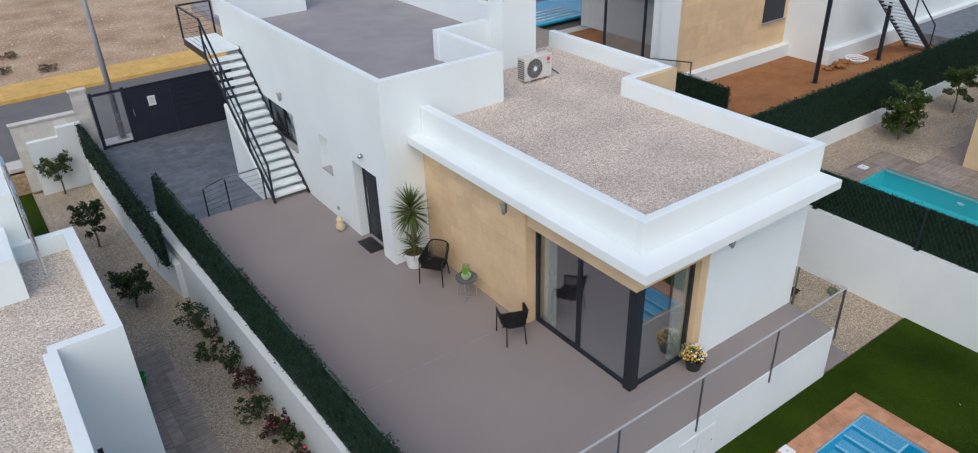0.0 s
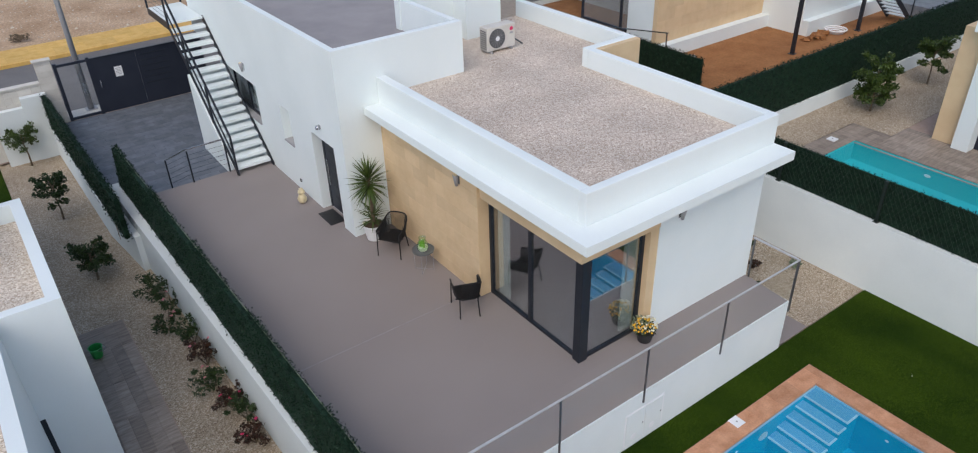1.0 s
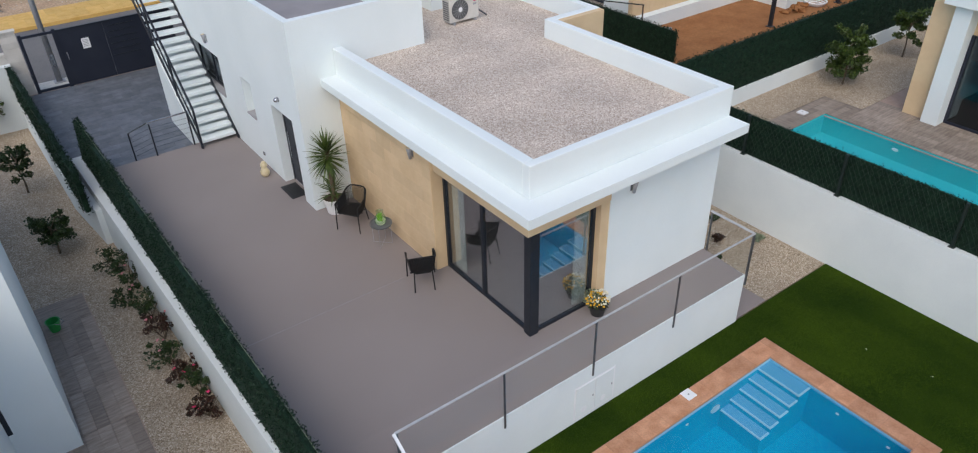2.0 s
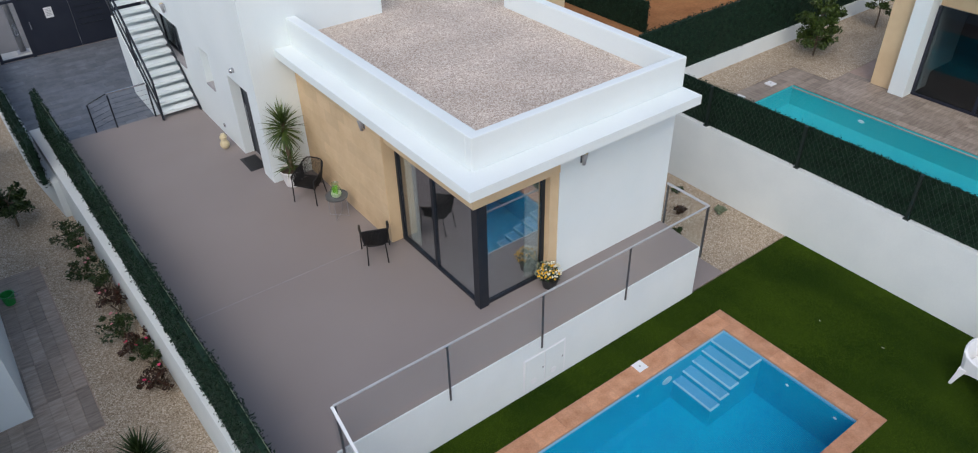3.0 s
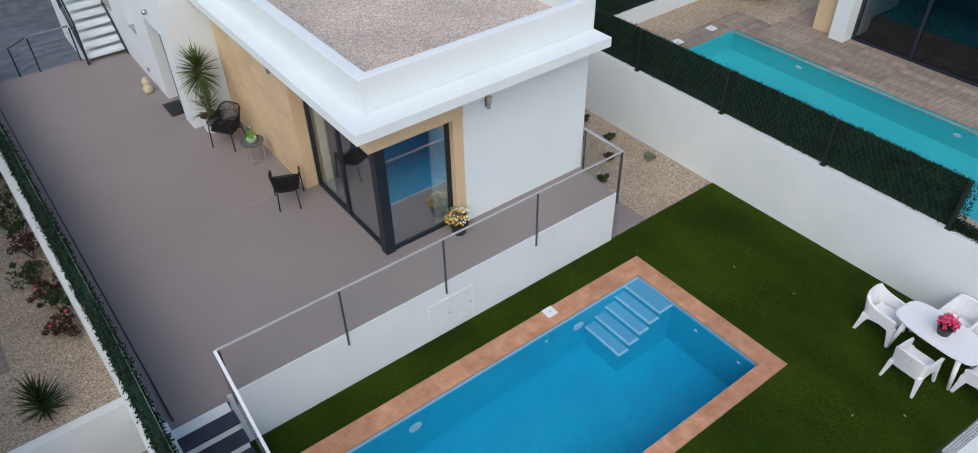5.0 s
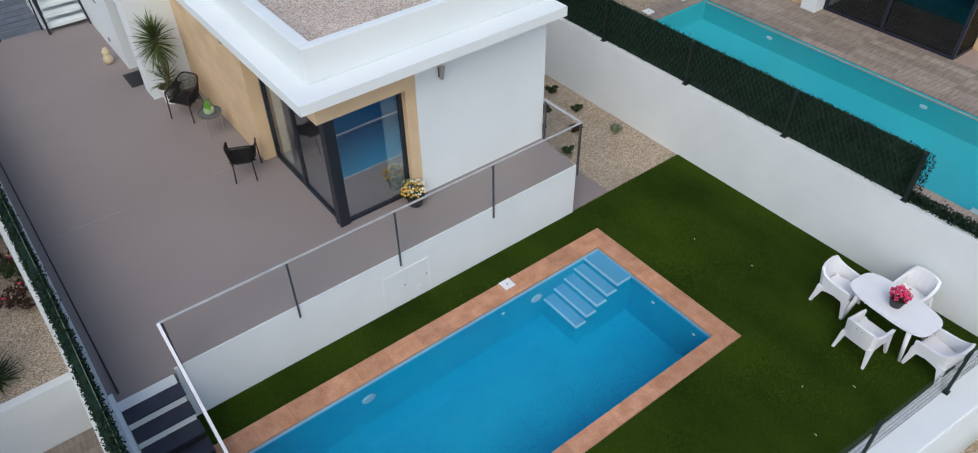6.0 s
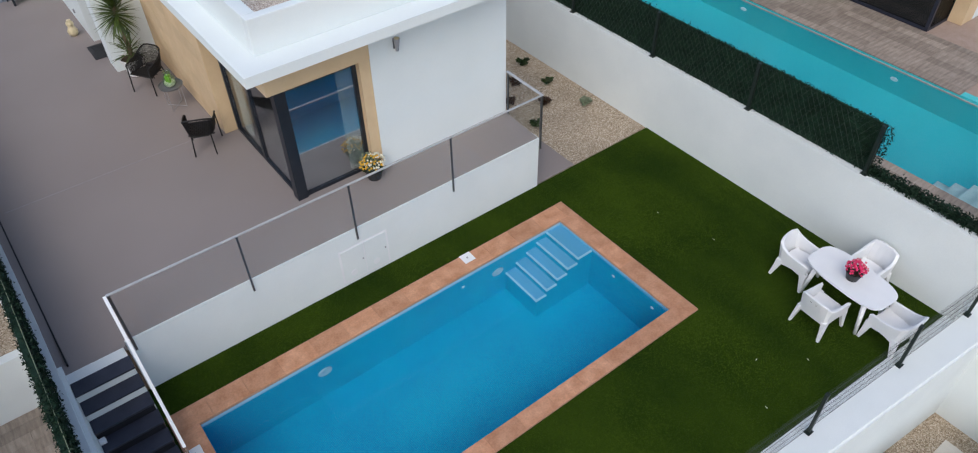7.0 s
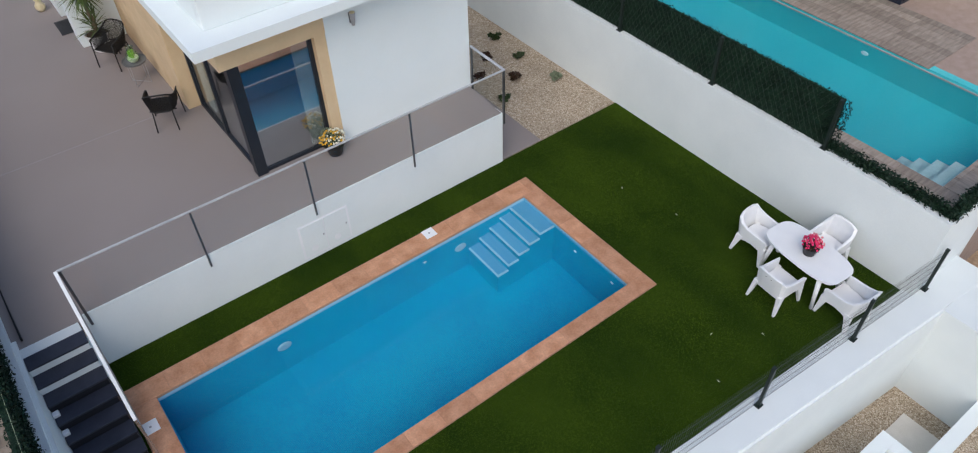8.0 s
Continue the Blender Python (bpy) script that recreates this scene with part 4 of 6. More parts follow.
def cord_chair():
    e = thing("terrace_chair", (0, 0, 0), "black woven cord armchair with thin steel legs", "chair", "terrace chairs")
    zs = 0.42
    for sx in (-1, 1):
        part("leg", tube(bmesh.new(), [(sx * 0.285, -0.29, 0.0), (sx * 0.27, -0.26, 0.6)], 0.013, 8), M_BLACK, e, smooth=True)
        part("leg", tube(bmesh.new(), [(sx * 0.2, 0.29, 0.0), (sx * 0.18, 0.22, zs)], 0.013, 8), M_BLACK, e, smooth=True)
    # rim: arms rise into a narrower squared back
    half = [(0.272, -0.27, 0.60), (0.285, -0.24, 0.63), (0.29, -0.08, 0.655), (0.28, 0.08, 0.69), (0.262, 0.2, 0.75), (0.225, 0.275, 0.81), (0.17, 0.31, 0.84), (0.08, 0.325, 0.85)]
    foot = [(0.25, -0.25, zs), (0.25, -0.2, zs), (0.248, -0.06, zs), (0.24, 0.06, zs), (0.22, 0.14, zs), (0.19, 0.19, zs), (0.14, 0.22, zs), (0.07, 0.235, zs)]
    top = [Vector(p) for p in half] + [Vector((-x, y, z)) for x, y, z in reversed(half)]
    low = [Vector(p) for p in foot] + [Vector((-x, y, z)) for x, y, z in reversed(foot)]
    part("rim", tube(bmesh.new(), top, 0.016, 8), M_BLACK, e, smooth=True)
    part("seat_frame", tube(bmesh.new(), low + [low[0]], 0.013, 6), M_BLACK, e, smooth=True)
    bm = bmesh.new()
    # cords of the back and arms, closer on the arms
    for i in range(len(top) - 1):
        n = max(2, round((top[i + 1] - top[i]).length / (0.027 if i in (4, 5, 6, 7, 8, 9, 10) else 0.018)))
        for k in range(n):
            a, b = top[i].lerp(top[i + 1], k / n), low[i].lerp(low[i + 1], k / n)
            m = (a + b) / 2 + Vector((0, 0.015, 0))
            tube(bm, [a, m, b], 0.0062, 5, cap=False)
    part("back", bm, M_BLACK, e, "woven black cord back")
    bm = bmesh.new()
    grid = []
    for k in range(53):
        x = -0.245 + 0.49 * k / 52
        yb = 0.235 if abs(x) < 0.14 else 0.235 - (abs(x) - 0.14) * 2.6
        rip = 0.006 * math.sin(k * math.pi / 2)
        grid.append([[bm.verts.new((x, -0.25 + (yb + 0.25) * f, zs + rip - 0.05 * f * (1 - f) - d)) for f in (0, 0.25, 0.5, 0.75, 1)] for d in (0, 0.018)])
    for a, b in zip(grid, grid[1:]):
        for lay_ in (0, 1):
            for m_ in range(4):
                bm.faces.new((a[lay_][m_], a[lay_][m_ + 1], b[lay_][m_ + 1], b[lay_][m_]))
        bm.faces.new((a[0][0], b[0][0], b[1][0], a[1][0])), bm.faces.new((a[0][4], a[1][4], b[1][4], b[0][4]))
    part("seat", bm, M_BLACK, e, "woven black cord seat")
    for k in range(3):
        part("seat_slat", bbox(-0.25, 0.25, -0.2 + 0.15 * k, -0.17 + 0.15 * k, zs - 0.05, zs - 0.035), M_BLACK, e)
    return e


ch = cord_chair()
ch.matrix_basis = pose(-0.74, 5.34, 0, 0, 0, -56)
copy_thing(ch, pose(-0.67, 2.56, 0, 0, 0, 156))


def tray_table():
    x, y = -0.6, 4.3
    e = thing("side_table", (x, y, 0), "round grey metal tray table with thin wire legs", "table")
    part("tray", lathe(bmesh.new(), [(0.2, 0.49), (0.235, 0.495), (0.245, 0.53), (0.237, 0.53), (0.228, 0.503), (0.0, 0.503)][:5] + [(0.01, 0.503)], 32, (x, y, 0)), M_TRAY, e)
    for k in range(4):
        a = math.radians(45 + 90 * k)
        c, s = math.cos(a), math.sin(a)
        part("leg", tube(bmesh.new(), [(x + 0.21 * c, y + 0.21 * s, 0.49), (x + 0.21 * c, y + 0.21 * s, 0.006)], 0.006, 6), M_GREY, e)
    for k in range(2):
        a = math.radians(45 + 90 * k)
        c, s = 0.21 * math.cos(a), 0.21 * math.sin(a)
        part("stretcher", tube(bmesh.new(), [(x + c, y + s, 0.008 + 0.012 * k), (x - c, y - s, 0.008 + 0.012 * k)], 0.006, 6), M_GREY, e)
    v = thing("glass_vase", (x, y, 0.504), "clear glass vase with lime green candles and sand", "vase")
    g = part("vase_glass", lathe(bmesh.new(), [(0.09, 0.505), (0.125, 0.56), (0.12, 0.66), (0.075, 0.76), (0.07, 0.8), (0.085, 0.83), (0.08, 0.83), (0.064, 0.8), (0.069, 0.76), (0.112, 0.66), (0.117, 0.57)], 24, (x, y, 0)), M_VASE, v, smooth=True)
    g.visible_shadow = False
    part("sand", lathe(bmesh.new(), [(0.085, 0.512), (0.11, 0.56), (0.108, 0.6)], 20, (x, y, 0)), M_CREAM, v, "pale sand filling")
    for dx, dy, h in ((0.03, 0.02, 0.14), (-0.04, 0.03, 0.12), (0.0, -0.045, 0.11), (-0.02, -0.01, 0.17)):
        part("candle", lathe(bmesh.new(), [(0.026, 0.601), (0.026, 0.601 + h), (0.015, 0.605 + h)], 10, (x + dx, y + dy, 0)), M_LIME, v, "lime green candle")


tray_table()


def blade(bm, base, yaw, pitch, length, width, droop):
    """One sword leaf, bent under its weight."""
    d = Vector((math.cos(yaw), math.sin(yaw), 0))
    side = Vector((-math.sin(yaw), math.cos(yaw), 0))
    base = Vector(base)
    prev = None
    n = 5
    p = base.copy()
    a = pitch
    for k in range(n + 1):
        f = k / n
        w = width * (0.55 + 0.9 * f if f < 0.4 else 0.91 * (1 - f) / 0.6 + 0.02)
        cur = [bm.verts.new(p - side * w), bm.verts.new(p + Vector((0, 0, -0.25 * w))), bm.verts.new(p + side * w)]
        if prev:
            bm.faces.new((prev[0], prev[1], cur[1], cur[0])), bm.faces.new((prev[1], prev[2], cur[2], cur[1]))
        prev = cur
        p = p + (d * math.cos(a) + Vector((0, 0, math.sin(a)))) * (length / n)
        a -= droop / n
    return bm


def yucca_pot():
    x, y = -0.83, 6.11
    rng = random.Random(5)
    e = thing("potted_yucca", (x, y, 0), "tall yucca with sword leaves in a white tapered pot", "potted plant")
    part("pot", lathe(bmesh.new(), [(0.16, 0.002), (0.18, 0.02), (0.245, 0.36), (0.265, 0.37), (0.27, 0.42), (0.245, 0.42), (0.235, 0.36)], 32, (x, y, 0)), M_POT, e, "white plastic pot", smooth=False)
    part("soil", lathe(bmesh.new(), [(0.2, 0.3), (0.234, 0.37), (0.02, 0.385)], 20, (x, y, 0)), M_SOIL, e)
    part("trunk", tube(bmesh.new(), [(x, y, 0.36), (x + 0.02, y + 0.01, 0.7), (x, y, 1.05), (x + 0.01, y, 1.6)], [0.05, 0.045, 0.045, 0.04], 10), M_BARK, e, smooth=True)
    bm = bmesh.new()
    for k in range(150):
        f = k / 150
        blade(bm, (x + rng.uniform(-0.02, 0.02), y + rng.uniform(-0.02, 0.02), 1.3 + 0.34 * f), k * 2.4 + rng.uniform(-0.3, 0.3), radians(-55 + 135 * f + rng.uniform(-10, 10)), rng.uniform(0.42, 0.6), 0.024, radians(rng.uniform(5, 35)))
    part("crown", bm, M_YUCCA, e, "dense head of green sword leaves")
    bm = bmesh.new()
    for k in range(46):
        f = k / 46
        ox, oy = rng.uniform(-0.08, 0.08), rng.uniform(-0.08, 0.08)
        blade(bm, (x + ox, y + oy, 0.45 + 0.3 * f), k * 2.4 + rng.uniform(-0.3, 0.3), radians(-5 + 75 * f + rng.uniform(-10, 10)), rng.uniform(0.32, 0.5), 0.02, radians(rng.uniform(10, 40)))
    part("side_shoot", bm, M_YUCCA, e, "young green side shoots")


yucca_pot()


def spray(bm, c, r, n, size, rng, squash=0.8, shell=0.0):
    """Small leaves or petals through a rounded clump."""
    for _ in range(n):
        while True:
            d = Vector((rng.uniform(-1, 1), rng.uniform(-1, 1), rng.uniform(-1, 1)))
            if shell < d.length < 1:
                break
        p = Vector(c) + Vector((d.x * r, d.y * r, d.z * r * squash))
        u = Vector((rng.uniform(-1, 1), rng.uniform(-1, 1), rng.uniform(-0.6, 1))).normalized()
        w = u.cross(Vector((rng.uniform(-1, 1), rng.uniform(-1, 1), rng.uniform(-1, 1)))).normalized()
        s = size * rng.uniform(0.6, 1.3)
        bm.faces.new([bm.verts.new(p - u * s), bm.verts.new(p + w * s * 0.45 + u * s * 0.1), bm.verts.new(p + u * s), bm.verts.new(p - w * s * 0.45 + u * s * 0.1)])
    return bm


def petals(bm, c, r, n, size, rng, up=0.2):
    """Small blossoms as low domes over a clump."""
    for _ in range(n):
        a, t = rng.uniform(0, 2 * math.pi), math.acos(rng.uniform(up, 1))
        d = Vector((math.sin(t) * math.cos(a), math.sin(t) * math.sin(a), math.cos(t)))
        o = bmesh.ops.create_icosphere(bm, subdivisions=1, radius=size * rng.uniform(0.8, 1.2))
        bmesh.ops.translate(bm, verts=o["verts"], vec=Vector(c) + d * r * rng.uniform(0.88, 1.05))
    return bm


def flower_pot(name, x, y, z, r, label, pot_mat, blooms, leaf, seed, sage=False):
    rng = random.Random(seed)
    e = thing(name, (x, y, z), label, "flower pot")
    part("pot", lathe(bmesh.new(), [(r * 0.7, z + 0.002), (r * 0.95, z + r * 1.1), (r * 1.02, z + r * 1.1), (r * 1.02, z + r * 1.25), (r * 0.9, z + r * 1.25)], 24, (x, y, 0)), pot_mat, e, "round dark plastic pot")
    part("foliage", spray(bmesh.new(), (x, y, z + r * 1.6), r * 1.25, 260, 0.03, rng, 0.7), leaf, e)
    if sage:
        part("foliage", spray(bmesh.new(), (x - 0.02, y + 0.5 * r, z + r * 1.75), r * 1.2, 420, 0.028, rng, 0.8), M_SAGE, e, "grey-green leafy shoots")
    for m, sx, n, lab in blooms:
        part("blossoms", petals(bmesh.new(), (x + sx * r * 0.35, y, z + r * 1.55), r * 1.2, n, 0.02, rng), m, e, lab)
    return e


flower_pot("flower_pot", 1.43, -0.3, 0.0, 0.18, "dark pot of yellow and white chrysanthemums on the terrace", M_DPOT, [(M_YELLOW, -0.6, 55, "orange-yellow blossoms"), (M_CREAM, 0.6, 60, "creamy white blossoms")], M_GREEN, 11, True)

vs = thing("ceramic_jug", (-1.45, 8.77, 0), "cream ceramic jug with two round bellies", "jug")
part("body", lathe(bmesh.new(), [(0.07, 0.002), (0.11, 0.06), (0.12, 0.13), (0.08, 0.21), (0.065, 0.24), (0.09, 0.29), (0.085, 0.34), (0.045, 0.38), (0.05, 0.4), (0.035, 0.4)], 24, (-1.45, 8.77, 0)), M_CERAMIC, vs, smooth=True)
part("handle", tube(bmesh.new(), [(-1.45, 8.69, 0.36), (-1.45, 8.63, 0.34), (-1.45, 8.65, 0.27), (-1.45, 8.69, 0.26)], 0.012, 8), M_CERAMIC, vs)
mt = thing("doormat", (-1.2, 7.6, 0), "dark grey ribbed doormat before the entrance", "doormat")
part("mat", bbox(-1.4, -1.0, 7.26, 7.98, 0.002, 0.014, bevel=0.004), M_DPOT, mt)
for k in range(10):
    part("rib", bbox(-1.34, -1.05, 7.33 + 0.062 * k, 7.36 + 0.062 * k, 0.0142, 0.018), M_DPOT, mt)


def wall_lamp(x, y, z, nx, ny):
    """A slanted metal wall lamp; (nx, ny) points off the wall."""
    e = thing("wall_lamp", (x, y, z), "slanted dark metal lamp fixed to the wall", "wall lamp", "wall lamps")
    tx, ty = abs(ny), abs(nx)
    part("plate", bbox(x - 0.04 * tx - 0.004 * abs(nx) + nx * 0.006, x + 0.04 * tx + 0.004 * abs(nx) + nx * 0.006, y - 0.04 * ty - 0.004 * abs(ny) + ny * 0.006, y + 0.04 * ty + 0.004 * abs(ny) + ny * 0.006, z - 0.1, z + 0.1), M_STEEL, e)
    bm = tube(bmesh.new(), [(x + nx * 0.06, y + ny * 0.06, z - 0.12), (x + nx * 0.08, y + ny * 0.08, z + 0.12)], [0.03, 0.055], 14)
    b = part("body", bm, M_GREY, e, smooth=True)
    part("lens", tube(bmesh.new(), [(x + nx * 0.0805, y + ny * 0.0805, z + 0.121), (x + nx * 0.081, y + ny * 0.081, z + 0.125)], 0.045, 14), M_CERAMIC, b, "pale lens")


wall_lamp(2.25, -0.14, 2.44, 0, -1)
wall_lamp(-0.21, 3.34, 2.5, -1, 0)
wall_lamp(-1.17, 12.25, 2.58, -1, 0)
bl = thing("bulkhead_lamp", (-1.17, 7.58, 2.42), "small round grey lamp above the entrance", "wall lamp", "wall lamps")
part("base", tube(bmesh.new(), [(-1.171, 7.58, 2.42), (-1.19, 7.58, 2.42)], 0.06, 16), M_STEEL, bl)
part("globe", bmesh.ops.create_icosphere((_b := bmesh.new()), subdivisions=2, radius=0.06, matrix=Matrix.Translation((-1.225, 7.58, 2.42))) and _b, M_STEEL, bl, smooth=True)
sk = thing("wall_socket", (-1.17, 9.35, 0.3), "small weatherproof grey socket on the wall", "socket")
part("cover", bbox(-1.2, -1.171, 9.31, 9.4, 0.26, 0.35, bevel=0.006), M_STEEL, sk)


def ac_unit():
    e = thing("air_conditioner", (3.62, 7.2, 3.28), "off-white outdoor air conditioning unit on the gravel roof", "air conditioner")
    x0, x1, y0, y1, z0, z1 = 3.22, 4.08, 7.02, 7.34, 3.34, 3.92
    part("casing", bbox(x0, x1, y0, y1, z0, z1, bevel=0.015), M_BLOCK, e, "off-white metal casing")
    for x in (x0 + 0.12, x1 - 0.12):
        part("foot", bbox(x - 0.03, x + 0.03, y0 - 0.02, y1 + 0.02, 3.28, z0 - 0.001), M_GREY, e)
    cx, cz = x0 + 0.3, (z0 + z1) / 2
    bm = lathe(bmesh.new(), [(0.24, 0), (0.24, 0.012), (0.22, 0.014)], 32)
    bmesh.ops.rotate(bm, verts=bm.verts, matrix=Matrix.Rotation(radians(90), 3, "X"))
    bmesh.ops.translate(bm, verts=bm.verts, vec=(cx, y0 - 0.001, cz))
    f = part("fan_opening", bm, M_FAN, e, "dark round fan opening")
    for k in range(8):
        a = math.pi * k / 8
        part("grille_bar", bar(bmesh.new(), (cx - 0.22 * math.cos(a), y0 - 0.022, cz - 0.22 * math.sin(a)), (cx + 0.22 * math.cos(a), y0 - 0.022, cz + 0.22 * math.sin(a)), 0.006), M_GREY, f)
    bm = lathe(bmesh.new(), [(0.06, 0), (0.05, 0.012)], 18)
    bmesh.ops.rotate(bm, verts=bm.verts, matrix=Matrix.Rotation(radians(90), 3, "X"))
    bmesh.ops.translate(bm, verts=bm.verts, vec=(cx, y0 - 0.026, cz))
    part("hub", bm, M_PAPER, f)
    bm = lathe(bmesh.new(), [(0.05, 0), (0.05, 0.004)], 18)
    bmesh.ops.rotate(bm, verts=bm.verts, matrix=Matrix.Rotation(radians(90), 3, "X"))
    bmesh.ops.translate(bm, verts=bm.verts, vec=(x1 - 0.12, y0 - 0.001, z1 - 0.12))
    part("badge", bm, M_RED, e, "round dark red badge")
    part("badge_bar", bbox(x1 - 0.17, x1 - 0.07, y0 - 0.004, y0 - 0.001, z1 - 0.25, z1 - 0.2), M_GREY, e)
    for k in range(9):
        part("fin", bbox(x0 - 0.008, x0 - 0.001, y0 + 0.04, y1 - 0.04, z0 + 0.05 + 0.053 * k, z0 + 0.075 + 0.053 * k), M_FAN, e)
    part("pipe", tube(bmesh.new(), [(x1 + 0.001, 7.2, 3.5), (x1 + 0.12, 7.2, 3.45), (x1 + 0.3, 7.1, 3.3)], 0.02, 8), M_FAN, e, smooth=True)


ac_unit()


# ---- curtains behind the glass ----
def curtain(x0, y0, x1, y1, z0, z1, label):
    e = thing("curtain", ((x0 + x1) / 2, (y0 + y1) / 2, z0), label, "curtain")
    bm = bmesh.new()
    d = Vector((x1 - x0, y1 - y0, 0))
    n = Vector((-d.y, d.x, 0)).normalized()
    m = 40
    for off in (0.0, 0.004):
        vs_ = [(Vector((x0, y0, 0)) + d * (k / m) + n * (0.035 * math.sin(k * 1.25) + off)) for k in range(m + 1)]
        lo, hi = [bm.verts.new((p.x, p.y, z0)) for p in vs_], [bm.verts.new((p.x, p.y, z1)) for p in vs_]
        for k in range(m):
            bm.faces.new((lo[k], lo[k + 1], hi[k + 1], hi[k]))
    part("cloth", bm, M_CURTAIN, e, smooth=True)


curtain(0.2, 2.25, 0.2, 2.62, 0.02, 2.5, "pale sheer curtain drawn aside behind the sliding window")
curtain(1.2, 0.16, 1.5, 0.16, 0.02, 2.5, "pale sheer curtain beside the corner window")


# ---- plastic garden set ----
def shell_chair():
    e = thing("garden_chair", (0, 0, 0), "white moulded plastic armchair on the turf", "chair", "garden chairs")
    zs = 0.43
    bm = bmesh.new()
    lip = [(-0.23, -0.27), (0.23, -0.27), (0.24, 0.0), (0.2, 0.2), (0.1, 0.23), (-0.1, 0.23), (-0.2, 0.2), (-0.24, 0.0)]
    prism(bm, lip, zs - 0.035, zs)
    bmesh.ops.bevel(bm, geom=list(bm.edges), offset=0.012, segments=2, affect="EDGES")
    part("seat", bm, M_WPLASTIC, e)
    # wrap-round shell: arms and back from one bent band with a deep skirt
    bm = bmesh.new()
    path = [(-0.285, -0.29), (-0.29, -0.18), (-0.292, -0.04), (-0.29, 0.1), (-0.28, 0.21), (-0.245, 0.268), (-0.13, 0.292), (0, 0.298)]
    tops = [0.60, 0.615, 0.63, 0.655, 0.71, 0.80, 0.825, 0.83]
    skirt = [0.30, 0.345, 0.375, 0.36, 0.32, 0.33, 0.355, 0.36]
    path += [(-x, y) for x, y in reversed(path[:-1])]
    tops, skirt = tops + tops[-2::-1], skirt + skirt[-2::-1]
    rings = []
    for (x, y), t, b in zip(path, tops, skirt):
        lean = 0.06 * (t - 0.6) / 0.22
        rings.append([bm.verts.new(v) for v in (Vector((x * 0.97, y * 0.97, b)), Vector((x * 1.03, y * 1.03 + lean, t - 0.012)), Vector((x * 1.0, y * 1.0 + lean, t)),
                                                Vector((x * 0.87, y * 0.9 + lean, t)), Vector((x * 0.85, y * 0.87 + lean, t - 0.012)), Vector((x * 0.86, y * 0.86, b + 0.02)))])
    for a, b in zip(rings, rings[1:]):
        for k in range(6):
            bm.faces.new((a[k], b[k], b[(k + 1) % 6], a[(k + 1) % 6]))
    bm.faces.new(rings[0]), bm.faces.new(list(reversed(rings[-1])))
    part("shell", bm, M_WPLASTIC, e, "one-piece back and arms")
    bm = box(bmesh.new(), -0.235, 0.235, -0.285, -0.262, zs - 0.085, zs - 0.002, bevel=0.008)
    part("front_apron", bm, M_WPLASTIC, e)
    for sx in (-1, 1):
        for y, yb in ((-0.245, -0.31), (0.215, 0.31)):
            bm = bmesh.new()
            p, q = Vector((sx * 0.245, y, zs - 0.01)), Vector((sx * 0.295, yb, 0.0))
            vs_ = [bm.verts.new(c + Vector((dx * rx, dy * ry, 0))) for c, rx, ry in ((p, 0.04, 0.075), (p.lerp(q, 0.35), 0.034, 0.05), (q, 0.022, 0.026)) for dx, dy in ((-1, -1), (1, -1), (1, 1), (-1, 1))]
            for k in (0, 4):
                for m_ in range(4):
                    bm.faces.new((vs_[k + m_], vs_[k + (m_ + 1) % 4], vs_[k + 4 + (m_ + 1) % 4], vs_[k + 4 + m_]))
            bm.faces.new(vs_[3::-1]), bm.faces.new(vs_[8:])
            bmesh.ops.bevel(bm, geom=list(bm.edges), offset=0.007, segments=1, affect="EDGES")
            part("leg", bm, M_WPLASTIC, e)
    for x in (-0.05, 0.0, 0.05):
        part("slot", bbox(x - 0.014, x + 0.014, 0.34, 0.352, 0.72, 0.735), M_FAN, e)
    return e


g0 = shell_chair()
g0.matrix_basis = pose(6.72, -6.1, LAWN, 0, 0, 2)
for x, y, r in ((6.07, -7.02, 86), (6.65, -7.98, 174), (7.46, -7.0, -95)):
    copy_thing(g0, pose(x, y, LAWN, 0, 0, r))


def garden_table():
    e = thing("garden_table", (0, 0, 0), "white plastic table with rounded ends on the turf", "table")
    pts = []
    for k in range(64):
        a = 2 * math.pi * k / 64
        c, s = math.cos(a), math.sin(a)
        pts.append((0.41 * math.copysign(abs(c) ** 0.38, c) * (1 - 0.1 * s * s), 0.75 * math.copysign(abs(s) ** 0.62, s)))
    bm = prism(bmesh.new(), pts, 0.69, 0.72)
    bmesh.ops.bevel(bm, geom=[ed for ed in bm.edges if abs(ed.verts[0].co.z - ed.verts[1].co.z) < 1e-5], offset=0.01, segments=2, affect="EDGES")
    part("tabletop", bm, M_WPLASTIC, e)
    part("apron", bbox(-0.3, 0.3, -0.55, 0.55, 0.63, 0.689, bevel=0.01), M_WPLASTIC, e)
    for sx in (-1, 1):
        for sy in (-1, 1):
            part("leg", tube(bmesh.new(), [(sx * 0.28, sy * 0.5, 0.635), (sx * 0.33, sy * 0.58, 0.0)], [0.045, 0.03], 12), M_WPLASTIC, e, smooth=True)
    e.matrix_basis = pose(6.76, -7.03, LAWN, 0, 0, -5)


garden_table()
flower_pot("flower_pot", 6.72, -7.05, LAWN + 0.721, 0.14, "dark pot of red and pink flowers on the garden table", M_DPOT, [(M_RED, -0.4, 90, "crimson blossoms"), (M_PINK, 0.7, 30, "pink blossoms")], M_MAROON, 21)


